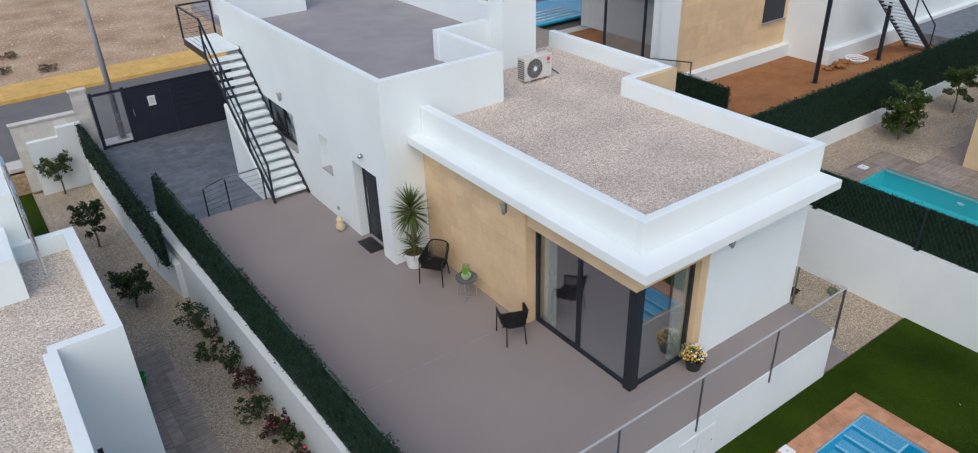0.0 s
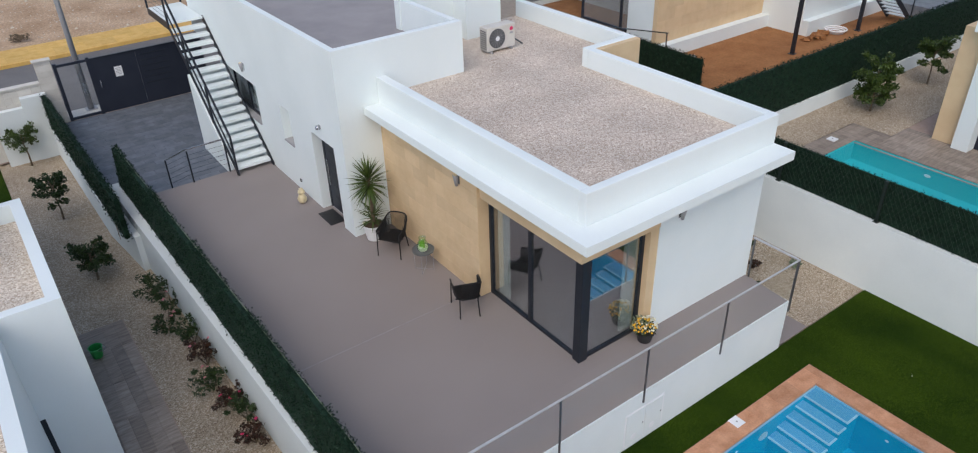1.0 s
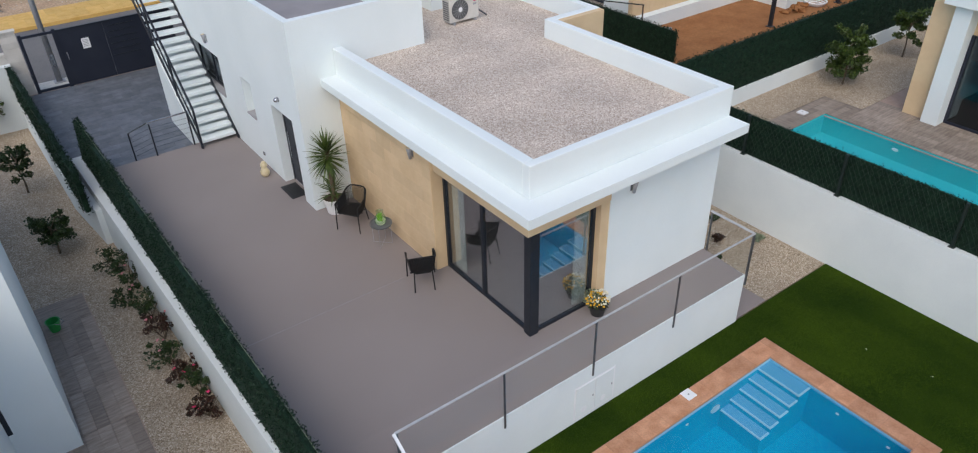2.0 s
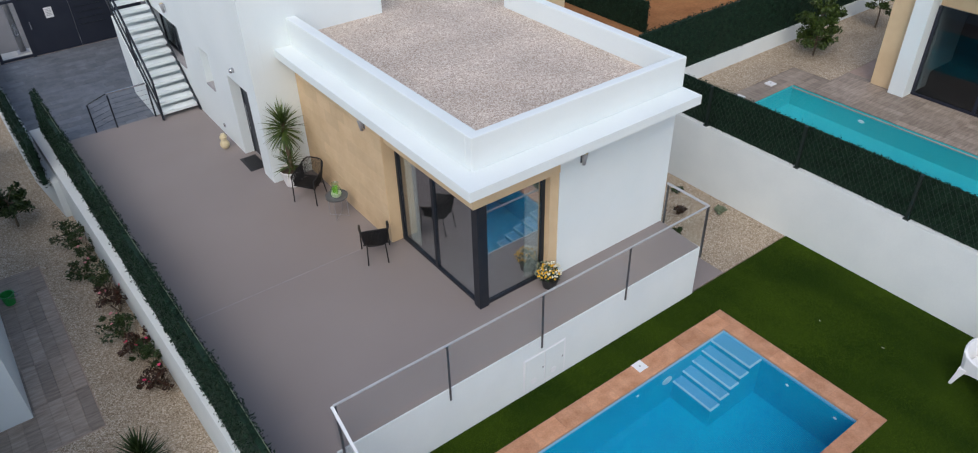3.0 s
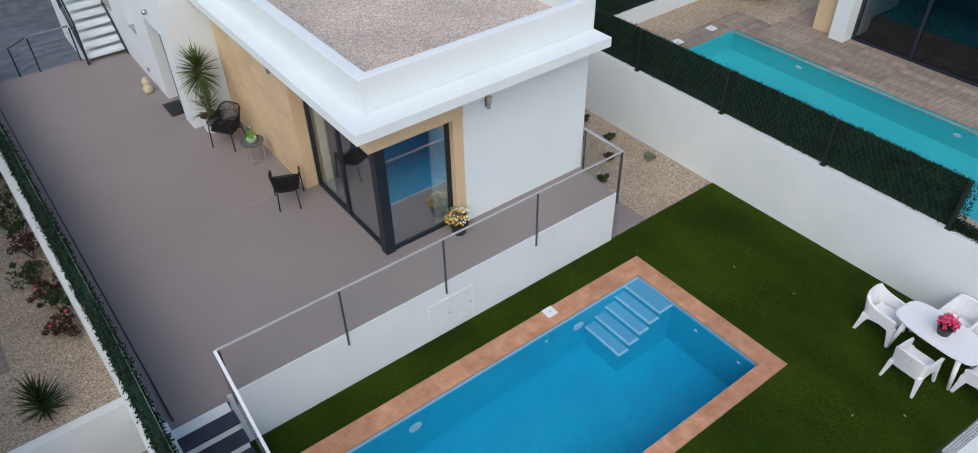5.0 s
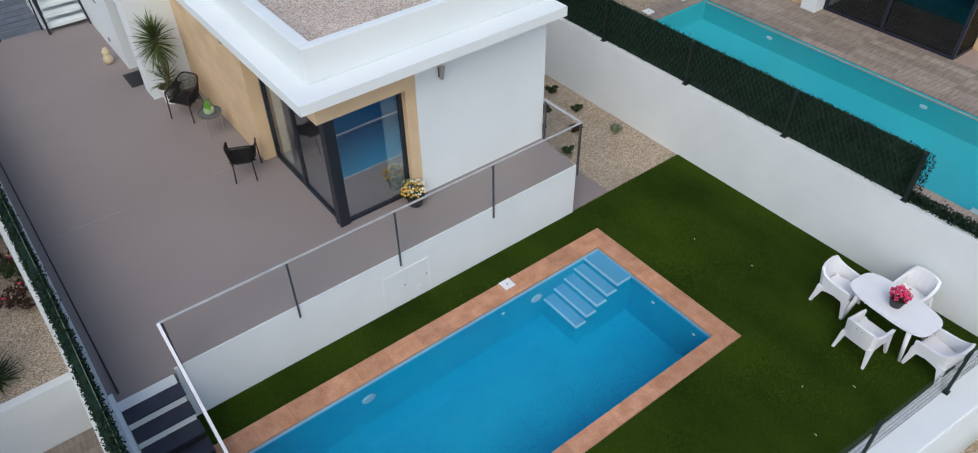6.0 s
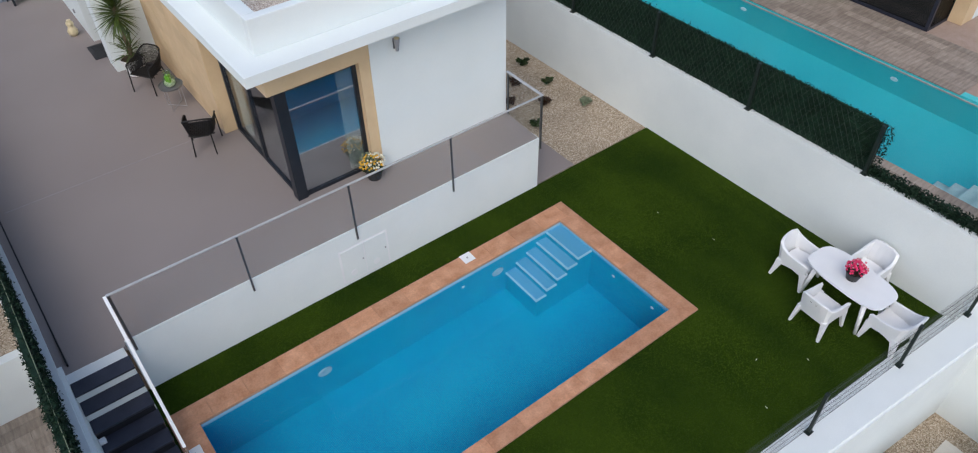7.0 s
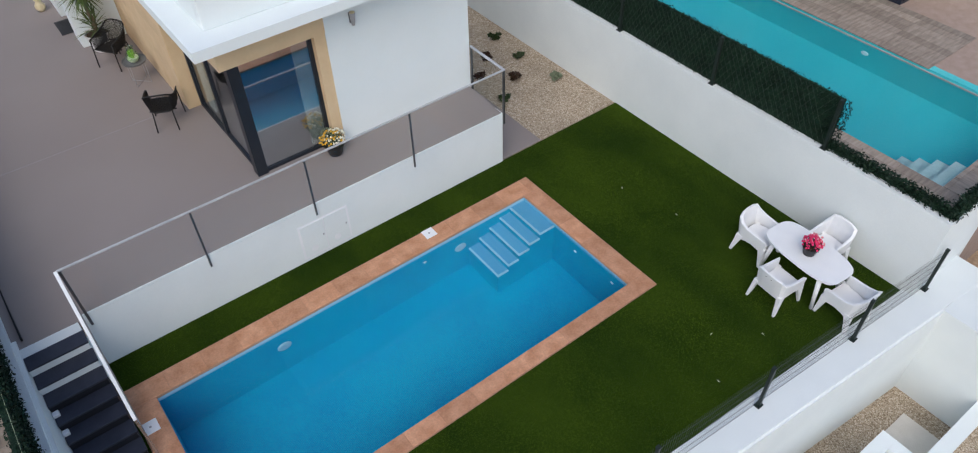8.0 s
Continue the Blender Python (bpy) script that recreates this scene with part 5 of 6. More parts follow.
# ---- planting ----
def shrub(name, x, y, z, r, h, label, leaf, blooms, seed, cat="shrub", group=""):
    rng = random.Random(seed)
    e = thing(name, (x, y, z), label, cat, group)
    bm = bmesh.new()
    for k in range(5):
        a = k * 1.3 + rng.uniform(-0.3, 0.3)
        tube(bm, [(x, y, z), (x + 0.4 * r * math.cos(a), y + 0.4 * r * math.sin(a), z + h * 0.5), (x + 0.8 * r * math.cos(a), y + 0.8 * r * math.sin(a), z + h * 0.9)], [0.012, 0.008, 0.004], 5)
    part("stem", bm, M_BARK, e)
    bm = bmesh.new()
    for k in range(15):
        a = k * 2.4
        q = rng.uniform(0.1, 1.05)
        spray(bm, (x + q * r * math.cos(a), y + q * r * math.sin(a), z + h * rng.uniform(0.4, 1.0)), r * rng.uniform(0.16, 0.4), 38, 0.042, rng)
    part("foliage", bm, leaf, e)
    if blooms:
        bm = bmesh.new()
        for k in range(3):
            a = rng.uniform(0, 6.3)
            petals(bm, (x + 0.6 * r * math.cos(a), y + 0.6 * r * math.sin(a), z + h * rng.uniform(0.8, 1.1)), 0.025, 3, 0.02, rng)
        part("blossoms", bm, blooms, e)
    return e


row = [(-5.4, 9.0, 0.46, 0.6, M_GREEN, None), (-5.25, 8.2, 0.44, 0.65, M_GREEN, M_PINK), (-5.5, 7.5, 0.34, 0.45, M_GREEN, M_PINK), (-5.2, 6.7, 0.38, 0.6, M_GREEN, None), (-5.2, 5.8, 0.38, 0.6, M_MAROON, M_PINK),
       (-5.35, 5.0, 0.38, 0.5, M_GREEN, M_PINK), (-5.2, 4.3, 0.34, 0.45, M_MAROON, M_RED), (-5.1, 3.75, 0.32, 0.5, M_GREEN, None), (-5.2, 3.1, 0.32, 0.4, M_MAROON, M_RED)]
for k, (x, y, r, h, lf, bl_) in enumerate(row):
    shrub("rose_bush", x, y, -1.3, r, h, "straggly rose bush with reddish leaves on gravel" if lf is M_MAROON else "green rose bush with pale blossoms on gravel" if bl_ else "leafy green shrub without flowers on gravel", lf, bl_, 40 + k, "shrub", "rose row")
for k, (x, y, lf) in enumerate(((6.74, 2.08, M_MAROON), (7.42, 1.6, M_GREEN), (6.72, 0.95, M_MAROON), (7.5, 0.36, M_SAGE), (7.45, 2.64, M_GREEN), (6.0, 0.4, M_GREEN), (6.1, 1.5, M_MAROON))):
    shrub("young_plant", x, y, LAWN - 0.015, 0.13, 0.16, "small dark young plant set in gravel", lf, None, 60 + k, "plant", "young plants")


def tree(x, y, z, h, spread, seed, label, group="citrus trees", n=26, leaves=60, low=0.35, leaf=M_GREEN):
    rng = random.Random(seed)
    e = thing("small_tree", (x, y, z), label, "tree", group)
    tr = part("trunk", tube(bmesh.new(), [(x, y, z - 0.02), (x + 0.02, y, z + h * 0.25), (x - 0.01, y + 0.02, z + h * 0.5), (x, y, z + h * 0.8)], [0.03, 0.024, 0.018, 0.008], 8), M_BARK, e, smooth=True)
    tips = []
    for k in range(n):
        a, f = k * 2.4 + rng.uniform(-0.4, 0.4), rng.uniform(low, 0.75)
        L_ = spread * rng.uniform(0.45, 1.05)
        p0 = Vector((x, y, z + h * f))
        p2 = p0 + Vector((math.cos(a) * L_, math.sin(a) * L_, h * rng.uniform(-0.02, 0.35)))
        p1 = p0.lerp(p2, 0.5) + Vector((0, 0, 0.05))
        if k % 2 == 0:
            part("limb", tube(bmesh.new(), [p0, p1, p2], [0.012, 0.008, 0.003], 5), M_BARK, e)
        tips += [p1.lerp(p2, 0.4), p2]
    bm = bmesh.new()
    for p in tips:
        spray(bm, p, spread * rng.uniform(0.2, 0.36), leaves, 0.05, rng, 0.8)
    part("crown", bm, leaf, e, "uneven crown of small glossy leaves")


tree(-6.54, 18.85, -1.3, 1.5, 0.46, 1, "young citrus tree with an open crown on gravel", n=18, leaves=40, leaf=M_CITRUS)
tree(-6.41, 14.47, -1.3, 1.4, 0.43, 2, "young citrus tree with a leafy crown on gravel", n=20, leaves=40)
tree(-6.32, 10.66, -1.3, 1.05, 0.44, 3, "low bushy citrus tree on gravel", n=22, leaves=44)
tree(14.78, 3.0, -0.06, 1.65, 0.56, 4, "dense citrus tree with bright green shoots on gravel", n=40, leaves=90, low=0.14, leaf=M_CITRUS)
tree(18.27, 3.05, -0.06, 1.6, 0.46, 6, "slender young citrus tree on gravel", n=26, leaves=70, leaf=M_CITRUS)
ag = thing("agave", (-5.95, 1.5, -1.3), "dark green spiky agave on gravel", "plant")
bm = bmesh.new()
rg = random.Random(9)
for k in range(90):
    blade(bm, (-5.95, 1.5, -1.28 + 0.004 * k), k * 2.4, radians(6 + 0.85 * k), rg.uniform(0.42, 0.6), 0.024, radians(12))
part("leaves", bm, M_GREEN, ag)
bk = thing("bucket", (-7.0, 7.55, -1.29), "small green plastic bucket on the paved path", "bucket")
part("body", lathe(bmesh.new(), [(0.1, -1.287), (0.14, -1.04), (0.15, -1.03), (0.13, -1.03), (0.1, -1.26)], 20, (-7.0, 7.55, 0)), mat("green_plastic", (0.02, 0.25, 0.05), (0.03, 0.3, 0.07), 5, 0.4), bk)
part("handle", tube(bmesh.new(), [(-6.86, 7.55, -1.04), (-6.8, 7.5, -1.1), (-6.88, 7.44, -1.12), (-7.0, 7.41, -1.04)], 0.008, 6), M_STEEL, bk)

# ---- neighbouring plot to the west ----
solid("gravel_west", bbox(-30, WL - 0.02, 0.99, 20.5, -2.2, -1.3), M_GRAVEL2, "pale gravel strip of the neighbouring garden", "gravel", "structure")
solid("wall_west_lower", bbox(-30, WL - 0.02, 0.8, 0.985, -2.9, -1.28), M_WHITE_WALL, "white retaining wall of the lower terrace", "wall", "structure")
solid("terrace_west", bbox(-30, WL - 0.02, -12, 0.795, -2.9, -2.6), M_GROUT, "lower terrace of the neighbouring house", "floor", "structure")
solid("path_west", bbox(-8.2, -6.24, 2.8, 8.6, -1.4, -1.296), M_GROUT, "paved path along the neighbouring house", "path", "structure")
solid("turf_strip", bbox(-8.0, -7.42, 15.0, 20.3, -1.35, -1.285), M_TURF, "narrow strip of artificial turf", "turf", "structure")


def west_house():
    e = thing("neighbour_house", (-10, 6, -1.3), "white flat-roofed neighbouring house with gravel roof", "house", "neighbouring houses")
    z = 2.65
    part("wall", bbox(-8.3, -7.25, 3.8, 3.98, -1.3, z), M_WHITE, e)
    part("wall", bbox(-7.45, -7.25, 3.981, 7.76, -1.3, z), M_WHITE, e)
    part("wall", bbox(-8.38, -8.18, -2.5, 3.799, -2.6, z), M_WHITE, e)
    part("wall", bbox(-16, -8.381, -2.5, -2.3, -2.6, z), M_WHITE, e)
    part("wall", bbox(-16, -7.451, 7.58, 7.76, -1.3, z), M_WHITE, e)
    part("roof_gravel", bbox(-16, -8.381, -2.29, 7.579, 2.1, 2.3), M_GRAVEL3, e, "pale gravel roof")
    part("roof_gravel", bbox(-8.38, -7.451, 3.981, 7.579, 2.1, 2.3), M_GRAVEL3, e, "pale gravel roof")
    part("wall", bbox(-16, -8.0, 7.761, 13.5, -1.3, 3.6), M_WHITE, e)
    part("block", bbox(-9.4, -8.3, 6.2, 7.575, 2.301, 3.1), M_WHITE, e, "white roof block")
    w = part("window", bbox(-8.3, -8.1, 3.79, 3.799, -0.4, 0.6), M_METAL, e, "narrow dark slot window")
    for k, (y, zz) in enumerate(((6.2, 3.55), (7.6, 3.55))):
        part("rail_post", tube(bmesh.new(), [(-7.95, y, 2.66), (-7.95, y, 4.2)], 0.03, 8), M_STEEL, e)
    part("rail", tube(bmesh.new(), [(-7.95, 5.9, 3.9), (-7.95, 8.9, 3.9)], 0.035, 8), M_STEEL, e, "galvanised rail")


west_house()
solid("wall_west_front", bbox(-7.1, -6.2, 19.15, 19.38, -1.3, 0.5), M_WHITE_WALL, "white front garden wall", "wall", "structure")
solid("wall_west_step", bbox(-6.199, -5.46, 19.12, 19.38, -1.3, 0.8), M_WHITE_WALL, "white stepped garden wall", "wall", "structure")

# ---- lower plot to the south ----
solid("gravel_south", bbox(-20, 8.12, -20, -7.7, LOW - 0.09, LOW), M_GRAVEL2, "gravel strip of the lower plot", "gravel", "structure")
solid("wall_south_east", bbox(8.1, 9.6, -20, -9.0, LOW - 0.2, LAWN + 0.015), M_WHITE_WALL, "white boundary wall of the lower plot", "wall", "structure")
solid("slab_south", bbox(6.301, 7.66, -10.2, -9.45, LOW + 0.001, LOW + 0.05), M_BLOCK, "concrete slab on the gravel", "slab", "structure")


def south_house():
    e = thing("lower_house", (4, -14, LOW), "white lower house with gravel roof and parapet", "house", "neighbouring houses")
    z = -2.6
    part("parapet", bbox(3, 6.3, -9.77, -9.52, LOW, z), M_WHITE, e)
    part("parapet", bbox(6.05, 6.3, -10.2, -9.771, LOW, z), M_WHITE, e)
    part("parapet", bbox(-4, 9.5, -10.45, -10.201, LOW, z), M_WHITE, e)
    part("roof_gravel", bbox(3, 6.049, -10.2, -9.771, LOW, z - 0.2), M_GRAVEL2, e)
    part("roof_gravel", bbox(-4, 9.5, -20, -10.451, LOW, z - 0.15), M_GRAVEL2, e)


south_house()

# ---- neighbouring plot to the east ----
EG = -0.06
QX0, QX1, QY0, QY1 = 9.35, 12.6, -7.75, 2.16
solid("gravel_east", bbox(8.16, 40, 2.85, 4.1, -2.9, EG), M_GRAVEL2, "pale gravel garden of the eastern plot", "gravel", "structure")
solid("gravel_east_side", bbox(13.62, 40, 1.65, 2.849, -2.9, EG), M_GRAVEL2, "pale gravel by the eastern house", "gravel", "structure")
QH = (QX0 - 0.19, QX1 + 0.19, QY0 - 0.19, QY1 + 0.19)
dk = plate("z", [8.16, QH[0], QH[1], 13.62, 40], [-8.299, QH[2], 1.649, QH[3], 2.849], lambda u, v: not (QH[0] < u < QH[1] and QH[2] < v < QH[3]) and (u < 13.62 or v < 1.649), -2.9, EG - 0.012)
solid("deck_east", dk, M_GROUT, "pool surround under wood-look tiles", "deck", "structure")


def east_pool():
    e = thing("swimming_pool", (10.9, -3, EG), "long turquoise pool with a pale waterline and corner steps", "swimming pool")
    w, zb = 0.19, EG - 1.25
    part("basin", holed("z", QX0 - w, QX1 + w, QY0 - w, QY1 + w, zb - w, EG - 0.014, [(QX0, QX1, QY0, QY1)]), M_MOSAIC2, e)
    part("basin_floor", bbox(QX0, QX1, QY0, QY1, zb - w, zb), M_MOSAIC2, e)
    for k in range(4):
        part("pool_step", bbox(QX0 + 0.001, QX0 + 1.1, QY0 + 0.001 + 0.3 * k, QY0 + 0.3 * (k + 1), zb, EG - 0.25 - 0.28 * k), M_CURTAIN, e, "pale pool step")
    for y in (0.0, -4.2):
        bm = lathe(bmesh.new(), [(0.09, 0), (0.09, 0.015), (0.06, 0.03)], 20)
        bmesh.ops.rotate(bm, verts=bm.verts, matrix=Matrix.Rotation(radians(-90), 3, "Y"))
        bmesh.ops.translate(bm, verts=bm.verts, vec=(QX1 - 0.001, y, EG - 0.55))
        part("pool_light", bm, M_WPLASTIC, e, "round white underwater lamp")
    wt = part("water", surface(QX0, QX1, QY0, QY1, EG - 0.1), M_WATER, e, "clear still water")
    wt.visible_shadow = False
    for a in ((QX1 - 0.03, QX1 - 0.002, QY0, QY1),):
        part("waterline_tile", bbox(*a, EG - 0.099, EG - 0.07), M_SILL, e, "grey waterline strip")
    return e


east_pool()
lid = copy_thing(drain, pose(12.1, 2.56, EG))
copy_thing(drain, pose(10.75, 2.58, EG))
solid("wall_east_low", bbox(8.16, 40, 4.101, 4.28, -2.9, 0.42), M_WHITE_WALL, "low white wall along the gravel garden", "wall", "structure")
hs = thing("hedge_screen", (16, 4.25, 0.42), "tall dark green artificial hedge screen on a low wall", "hedge screen", "hedge screens")
part("backing", bbox(8.3, 34, 4.16, 4.24, 0.421, 1.85), M_LEAF, hs)
leaf_cloud("leaves", hs, [(8.3, 34, 4.12, 4.27, 0.42, 1.93)], 60000, 0.026, M_LEAF, 8, 0.02)
hs2 = thing("hedge_screen", (12.7, 10, -0.3), "short dark green artificial hedge screen by the soil", "hedge screen", "hedge screens")
part("backing", bbox(12.66, 12.74, 7.9, 14, -0.299, 0.75), M_LEAF, hs2)
leaf_cloud("leaves", hs2, [(12.63, 12.77, 7.85, 14, -0.3, 0.82)], 14000, 0.028, M_LEAF, 9)


def east_house():
    e = thing("neighbour_house", (18, -2, EG), "white and cream stone neighbouring house with large dark glazing", "house", "neighbouring houses")
    part("wall", bbox(14.3, 15.3, 0.231, 0.85, EG, 3.2), M_BEIGE, e, "cream stone pier")
    part("wall", bbox(14.1, 15.3, -0.2, 0.23, EG, 3.2), M_WHITE, e, "white projecting wall")
    part("wall", bbox(14.58, 14.9, -3.75, -0.201, 2.401, 3.2), M_BEIGE, e, "cream stone lintel")
    part("wall", bbox(15.301, 30, 0.2, 0.45, EG, 3.2), M_WHITE, e)
    part("wall", bbox(15.4, 15.9, -4.1, -3.76, EG, 3.2), M_BEIGE, e, "cream stone pier")
    part("wall", bbox(15.901, 30, -4.1, -3.9, EG, 3.2), M_WHITE, e)
    part("roof", bbox(13.9, 30, -4.2, 0.46, 3.201, 3.5), M_WHITE, e)
    # wall and floor coloured dark in place of the room's own shade
    part("room_wall", bbox(17.5, 17.6, -3.7, 0.19, EG, 3.2), M_ROOM_UNLIT, e)
    part("room_floor", bbox(14.65, 17.49, -3.75, 0.19, EG - 0.1, EG + 0.004), M_ROOM_UNLIT, e)
    part("rug", bbox(14.75, 15.4, -3.0, -2.2, EG + 0.005, EG + 0.012), M_FAN, e)
    w = part("window", bbox(14.5, 14.58, -3.75, -0.202, EG + 0.001, EG + 0.07), M_GATE, e, "large sliding window in black frame")
    for y in (-0.285, -1.9, -3.75):
        part("window_frame", bbox(14.5, 14.58, y, y + 0.08, EG + 0.071, 2.4), M_GATE, w)
    part("pane", bbox(14.53, 14.54, -3.67, -1.901, EG + 0.071, 2.4), M_DARKGLASS, w).visible_shadow = False
    part("pane", bbox(14.53, 14.54, -1.819, -0.286, EG + 0.071, 2.4), M_DARKGLASS, w).visible_shadow = False
    part("pane", bbox(14.59, 15.39, -3.74, -3.73, EG + 0.071, 2.4), M_DARKGLASS, w).visible_shadow = False
    part("window_frame", bbox(14.585, 15.395, -3.75, -3.69, EG + 0.001, EG + 0.07), M_GATE, w)


east_house()
# ---- plot to the north-east ----
solid("soil_north_east", bbox(8.16, 60, 4.29, 19.5, -2.9, -0.3), M_ORANGE, "bare orange soil beside a building site", "soil", "structure")
solid("deck_north", bbox(8.16, 15.2, 13.5, 24, -0.299, -0.22), M_PLANK_X, "brown wood-look terrace of the northern house", "deck", "structure")


def north_house():
    e = thing("neighbour_house", (20, 14, -0.3), "cream stone and white neighbouring house under completion", "house", "neighbouring houses")
    part("wall", bbox(13.9, 20.3, 11.1, 11.3, -0.25, 4.5), M_BEIGE, e, "cream stone wall")
    part("plinth", bbox(13.6, 20.3, 10.75, 11.09, -0.3, 0.2), M_WHITE, e, "white plinth")
    part("wall", bbox(13.9, 14.1, 11.301, 12.2, -0.25, 4.5), M_WHITE, e)
    part("wall", bbox(20.301, 20.5, 9.4, 11.3, -0.3, 4.5), M_WHITE, e)
    part("wall", bbox(20.301, 34, 9.2, 9.399, -0.3, 4.5), M_WHITE, e)
    part("ledge", bbox(20.31, 34, 8.9, 9.199, -0.3, 0.3), M_WHITE, e, "white ledge")
    part("roof", bbox(13.9, 34, 11.31, 24, 4.3, 4.5), M_WHITE, e)
    part("room_wall", bbox(17, 17.1, 12.2, 20, -0.22, 4.2), M_ROOM, e)
    w = part("window", bbox(18.65, 20.0, 11.05, 11.099, 1.3, 2.6), M_GATE, e, "dark window in stone wall")
    part("window_sill", bbox(18.6, 20.05, 11.0, 11.095, 1.24, 1.295), M_SILL, w)
    w = part("window", bbox(15.2, 15.28, 12.8, 16.6, -0.219, -0.13), M_GATE, e, "large black framed glazing")
    for y in (12.8, 14.2, 16.5):
        part("window_frame", bbox(15.2, 15.28, y, y + 0.1, -0.129, 3.4), M_GATE, w)
    part("pane", bbox(15.23, 15.24, 12.901, 14.199, -0.129, 3.4), M_GLASS, w).visible_shadow = False
    part("pane", bbox(15.23, 15.24, 14.301, 16.499, -0.129, 3.4), M_GLASS, w).visible_shadow = False
    part("wall", bbox(14.101, 15.3, 12.0, 12.79, -0.22, 4.3), M_WHITE, e)
    return e


NORTH = north_house()
np_ = thing("swimming_pool", (15, 23, -0.22), "blue pool with white steps beyond the brown terrace", "swimming pool")
part("basin", bbox(13.5, 22, 21.3, 25, -0.299, -0.2), M_MOSAIC, np_)
for k in range(4):
    part("pool_step", bbox(15.4, 18.6, 21.8 + 0.45 * k, 21.95 + 0.45 * k, -0.199, -0.19), M_CURTAIN, np_)
for x in (18.15, 22.55):
    c = thing("steel_column", (x, 8.05, -0.3), "dark steel column standing in the soil", "column", "steel columns")
    part("shaft", bbox(x - 0.06, x + 0.06, 7.99, 8.11, -0.3, 4.0), M_METAL, c)
    part("base_plate", bbox(x - 0.12, x + 0.12, 7.93, 8.17, -0.299, -0.28), M_METAL, c)


def far_stair():
    e = thing("outdoor_stair", (23, 7.8, -0.3), "dark steel stair with white treads at the northern house", "stair")
    for k in range(16):
        part("tread", bbox(25.0 - 0.25 * k, 25.28 - 0.25 * k, 7.4, 8.3, -0.3 + 0.19 * (k + 1) - 0.02, -0.3 + 0.19 * (k + 1)), M_WHITE, e)
    for y in (7.38, 8.32):
        part("stringer", bar(bmesh.new(), (25.3, y, -0.28), (21.2, y, 2.9), 0.03, 0.2), M_METAL, e)
    part("handrail", bar(bmesh.new(), (25.3, 7.38, 0.75), (21.2, 7.38, 3.9), 0.04, 0.04), M_METAL, e)
    for x, z in ((25.3, -0.28), (23.3, 1.2), (21.2, 2.9)):
        part("post", bbox(x - 0.02, x + 0.02, 7.36, 7.4, z, z + 1.03), M_METAL, e)


far_stair()
solid("ramp_north_east", bbox(26, 40, 6.2, 9.1, -0.299, 0.15), M_DRIVE, "grey tiled ramp by the northern house", "ramp", "structure")
rngc = random.Random(77)
pl = thing("rubble_pile", (20.4, 8.5, -0.3), "low heap of broken red bricks on the soil", "rubble")
bm = bmesh.new()
for k in range(26):
    o = bmesh.ops.create_cube(bm, size=1.0)
    bmesh.ops.scale(bm, verts=o["verts"], vec=(0.24, 0.12, 0.08))
    bmesh.ops.rotate(bm, verts=o["verts"], matrix=Matrix.Rotation(rngc.uniform(0, 6), 3, Vector((0.2, 0.3, 1)).normalized()))
    bmesh.ops.translate(bm, verts=o["verts"], vec=(20.4 + rngc.gauss(0, 0.3), 8.5 + rngc.gauss(0, 0.15), -0.27 + rngc.uniform(0, 0.15)))
tagged(part("bricks", bm, M_ORANGE, pl), kind="stuff")
hose = thing("coiled_pipe", (21.6, 8.45, -0.3), "coil of pale plastic pipe on the soil", "pipe")
for r in (0.3, 0.36, 0.42):
    part("loop", tube(bmesh.new(), [(21.6 + r * math.cos(a), 8.45 + r * math.sin(a), -0.26 + (r - 0.3)) for a in arc(0, 6.2, 24)], 0.03, 6), M_PAPER, hose)
pp = thing("drain_pipe", (14.2, 10.2, -0.3), "short grey plastic drain pipe lying on the soil", "pipe")
part("tube", tube(bmesh.new(), [(14.0, 10.4, -0.2), (14.9, 10.0, -0.2)], 0.09, 14), M_GREY, pp)
bt = thing("paint_bucket", (13.4, 10.9, -0.3), "white plastic paint bucket on the soil", "bucket")
part("body", lathe(bmesh.new(), [(0.14, -0.3), (0.17, 0.02), (0.15, 0.02)], 18, (13.4, 10.9, 0)), M_WPLASTIC, bt)
rl = thing("steel_rail", (13.3, 11.5, -0.3), "thin steel handrail at the terrace corner", "railing")
part("handrail", bar(bmesh.new(), (12.9, 12.6, 0.75), (14.0, 10.6, 0.75), 0.04, 0.04), M_STEEL, rl)
for x, y in ((12.95, 12.5), (13.98, 10.64)):
    part("post", bbox(x - 0.02, x + 0.02, y - 0.02, y + 0.02, -0.299, 0.73), M_STEEL, rl)

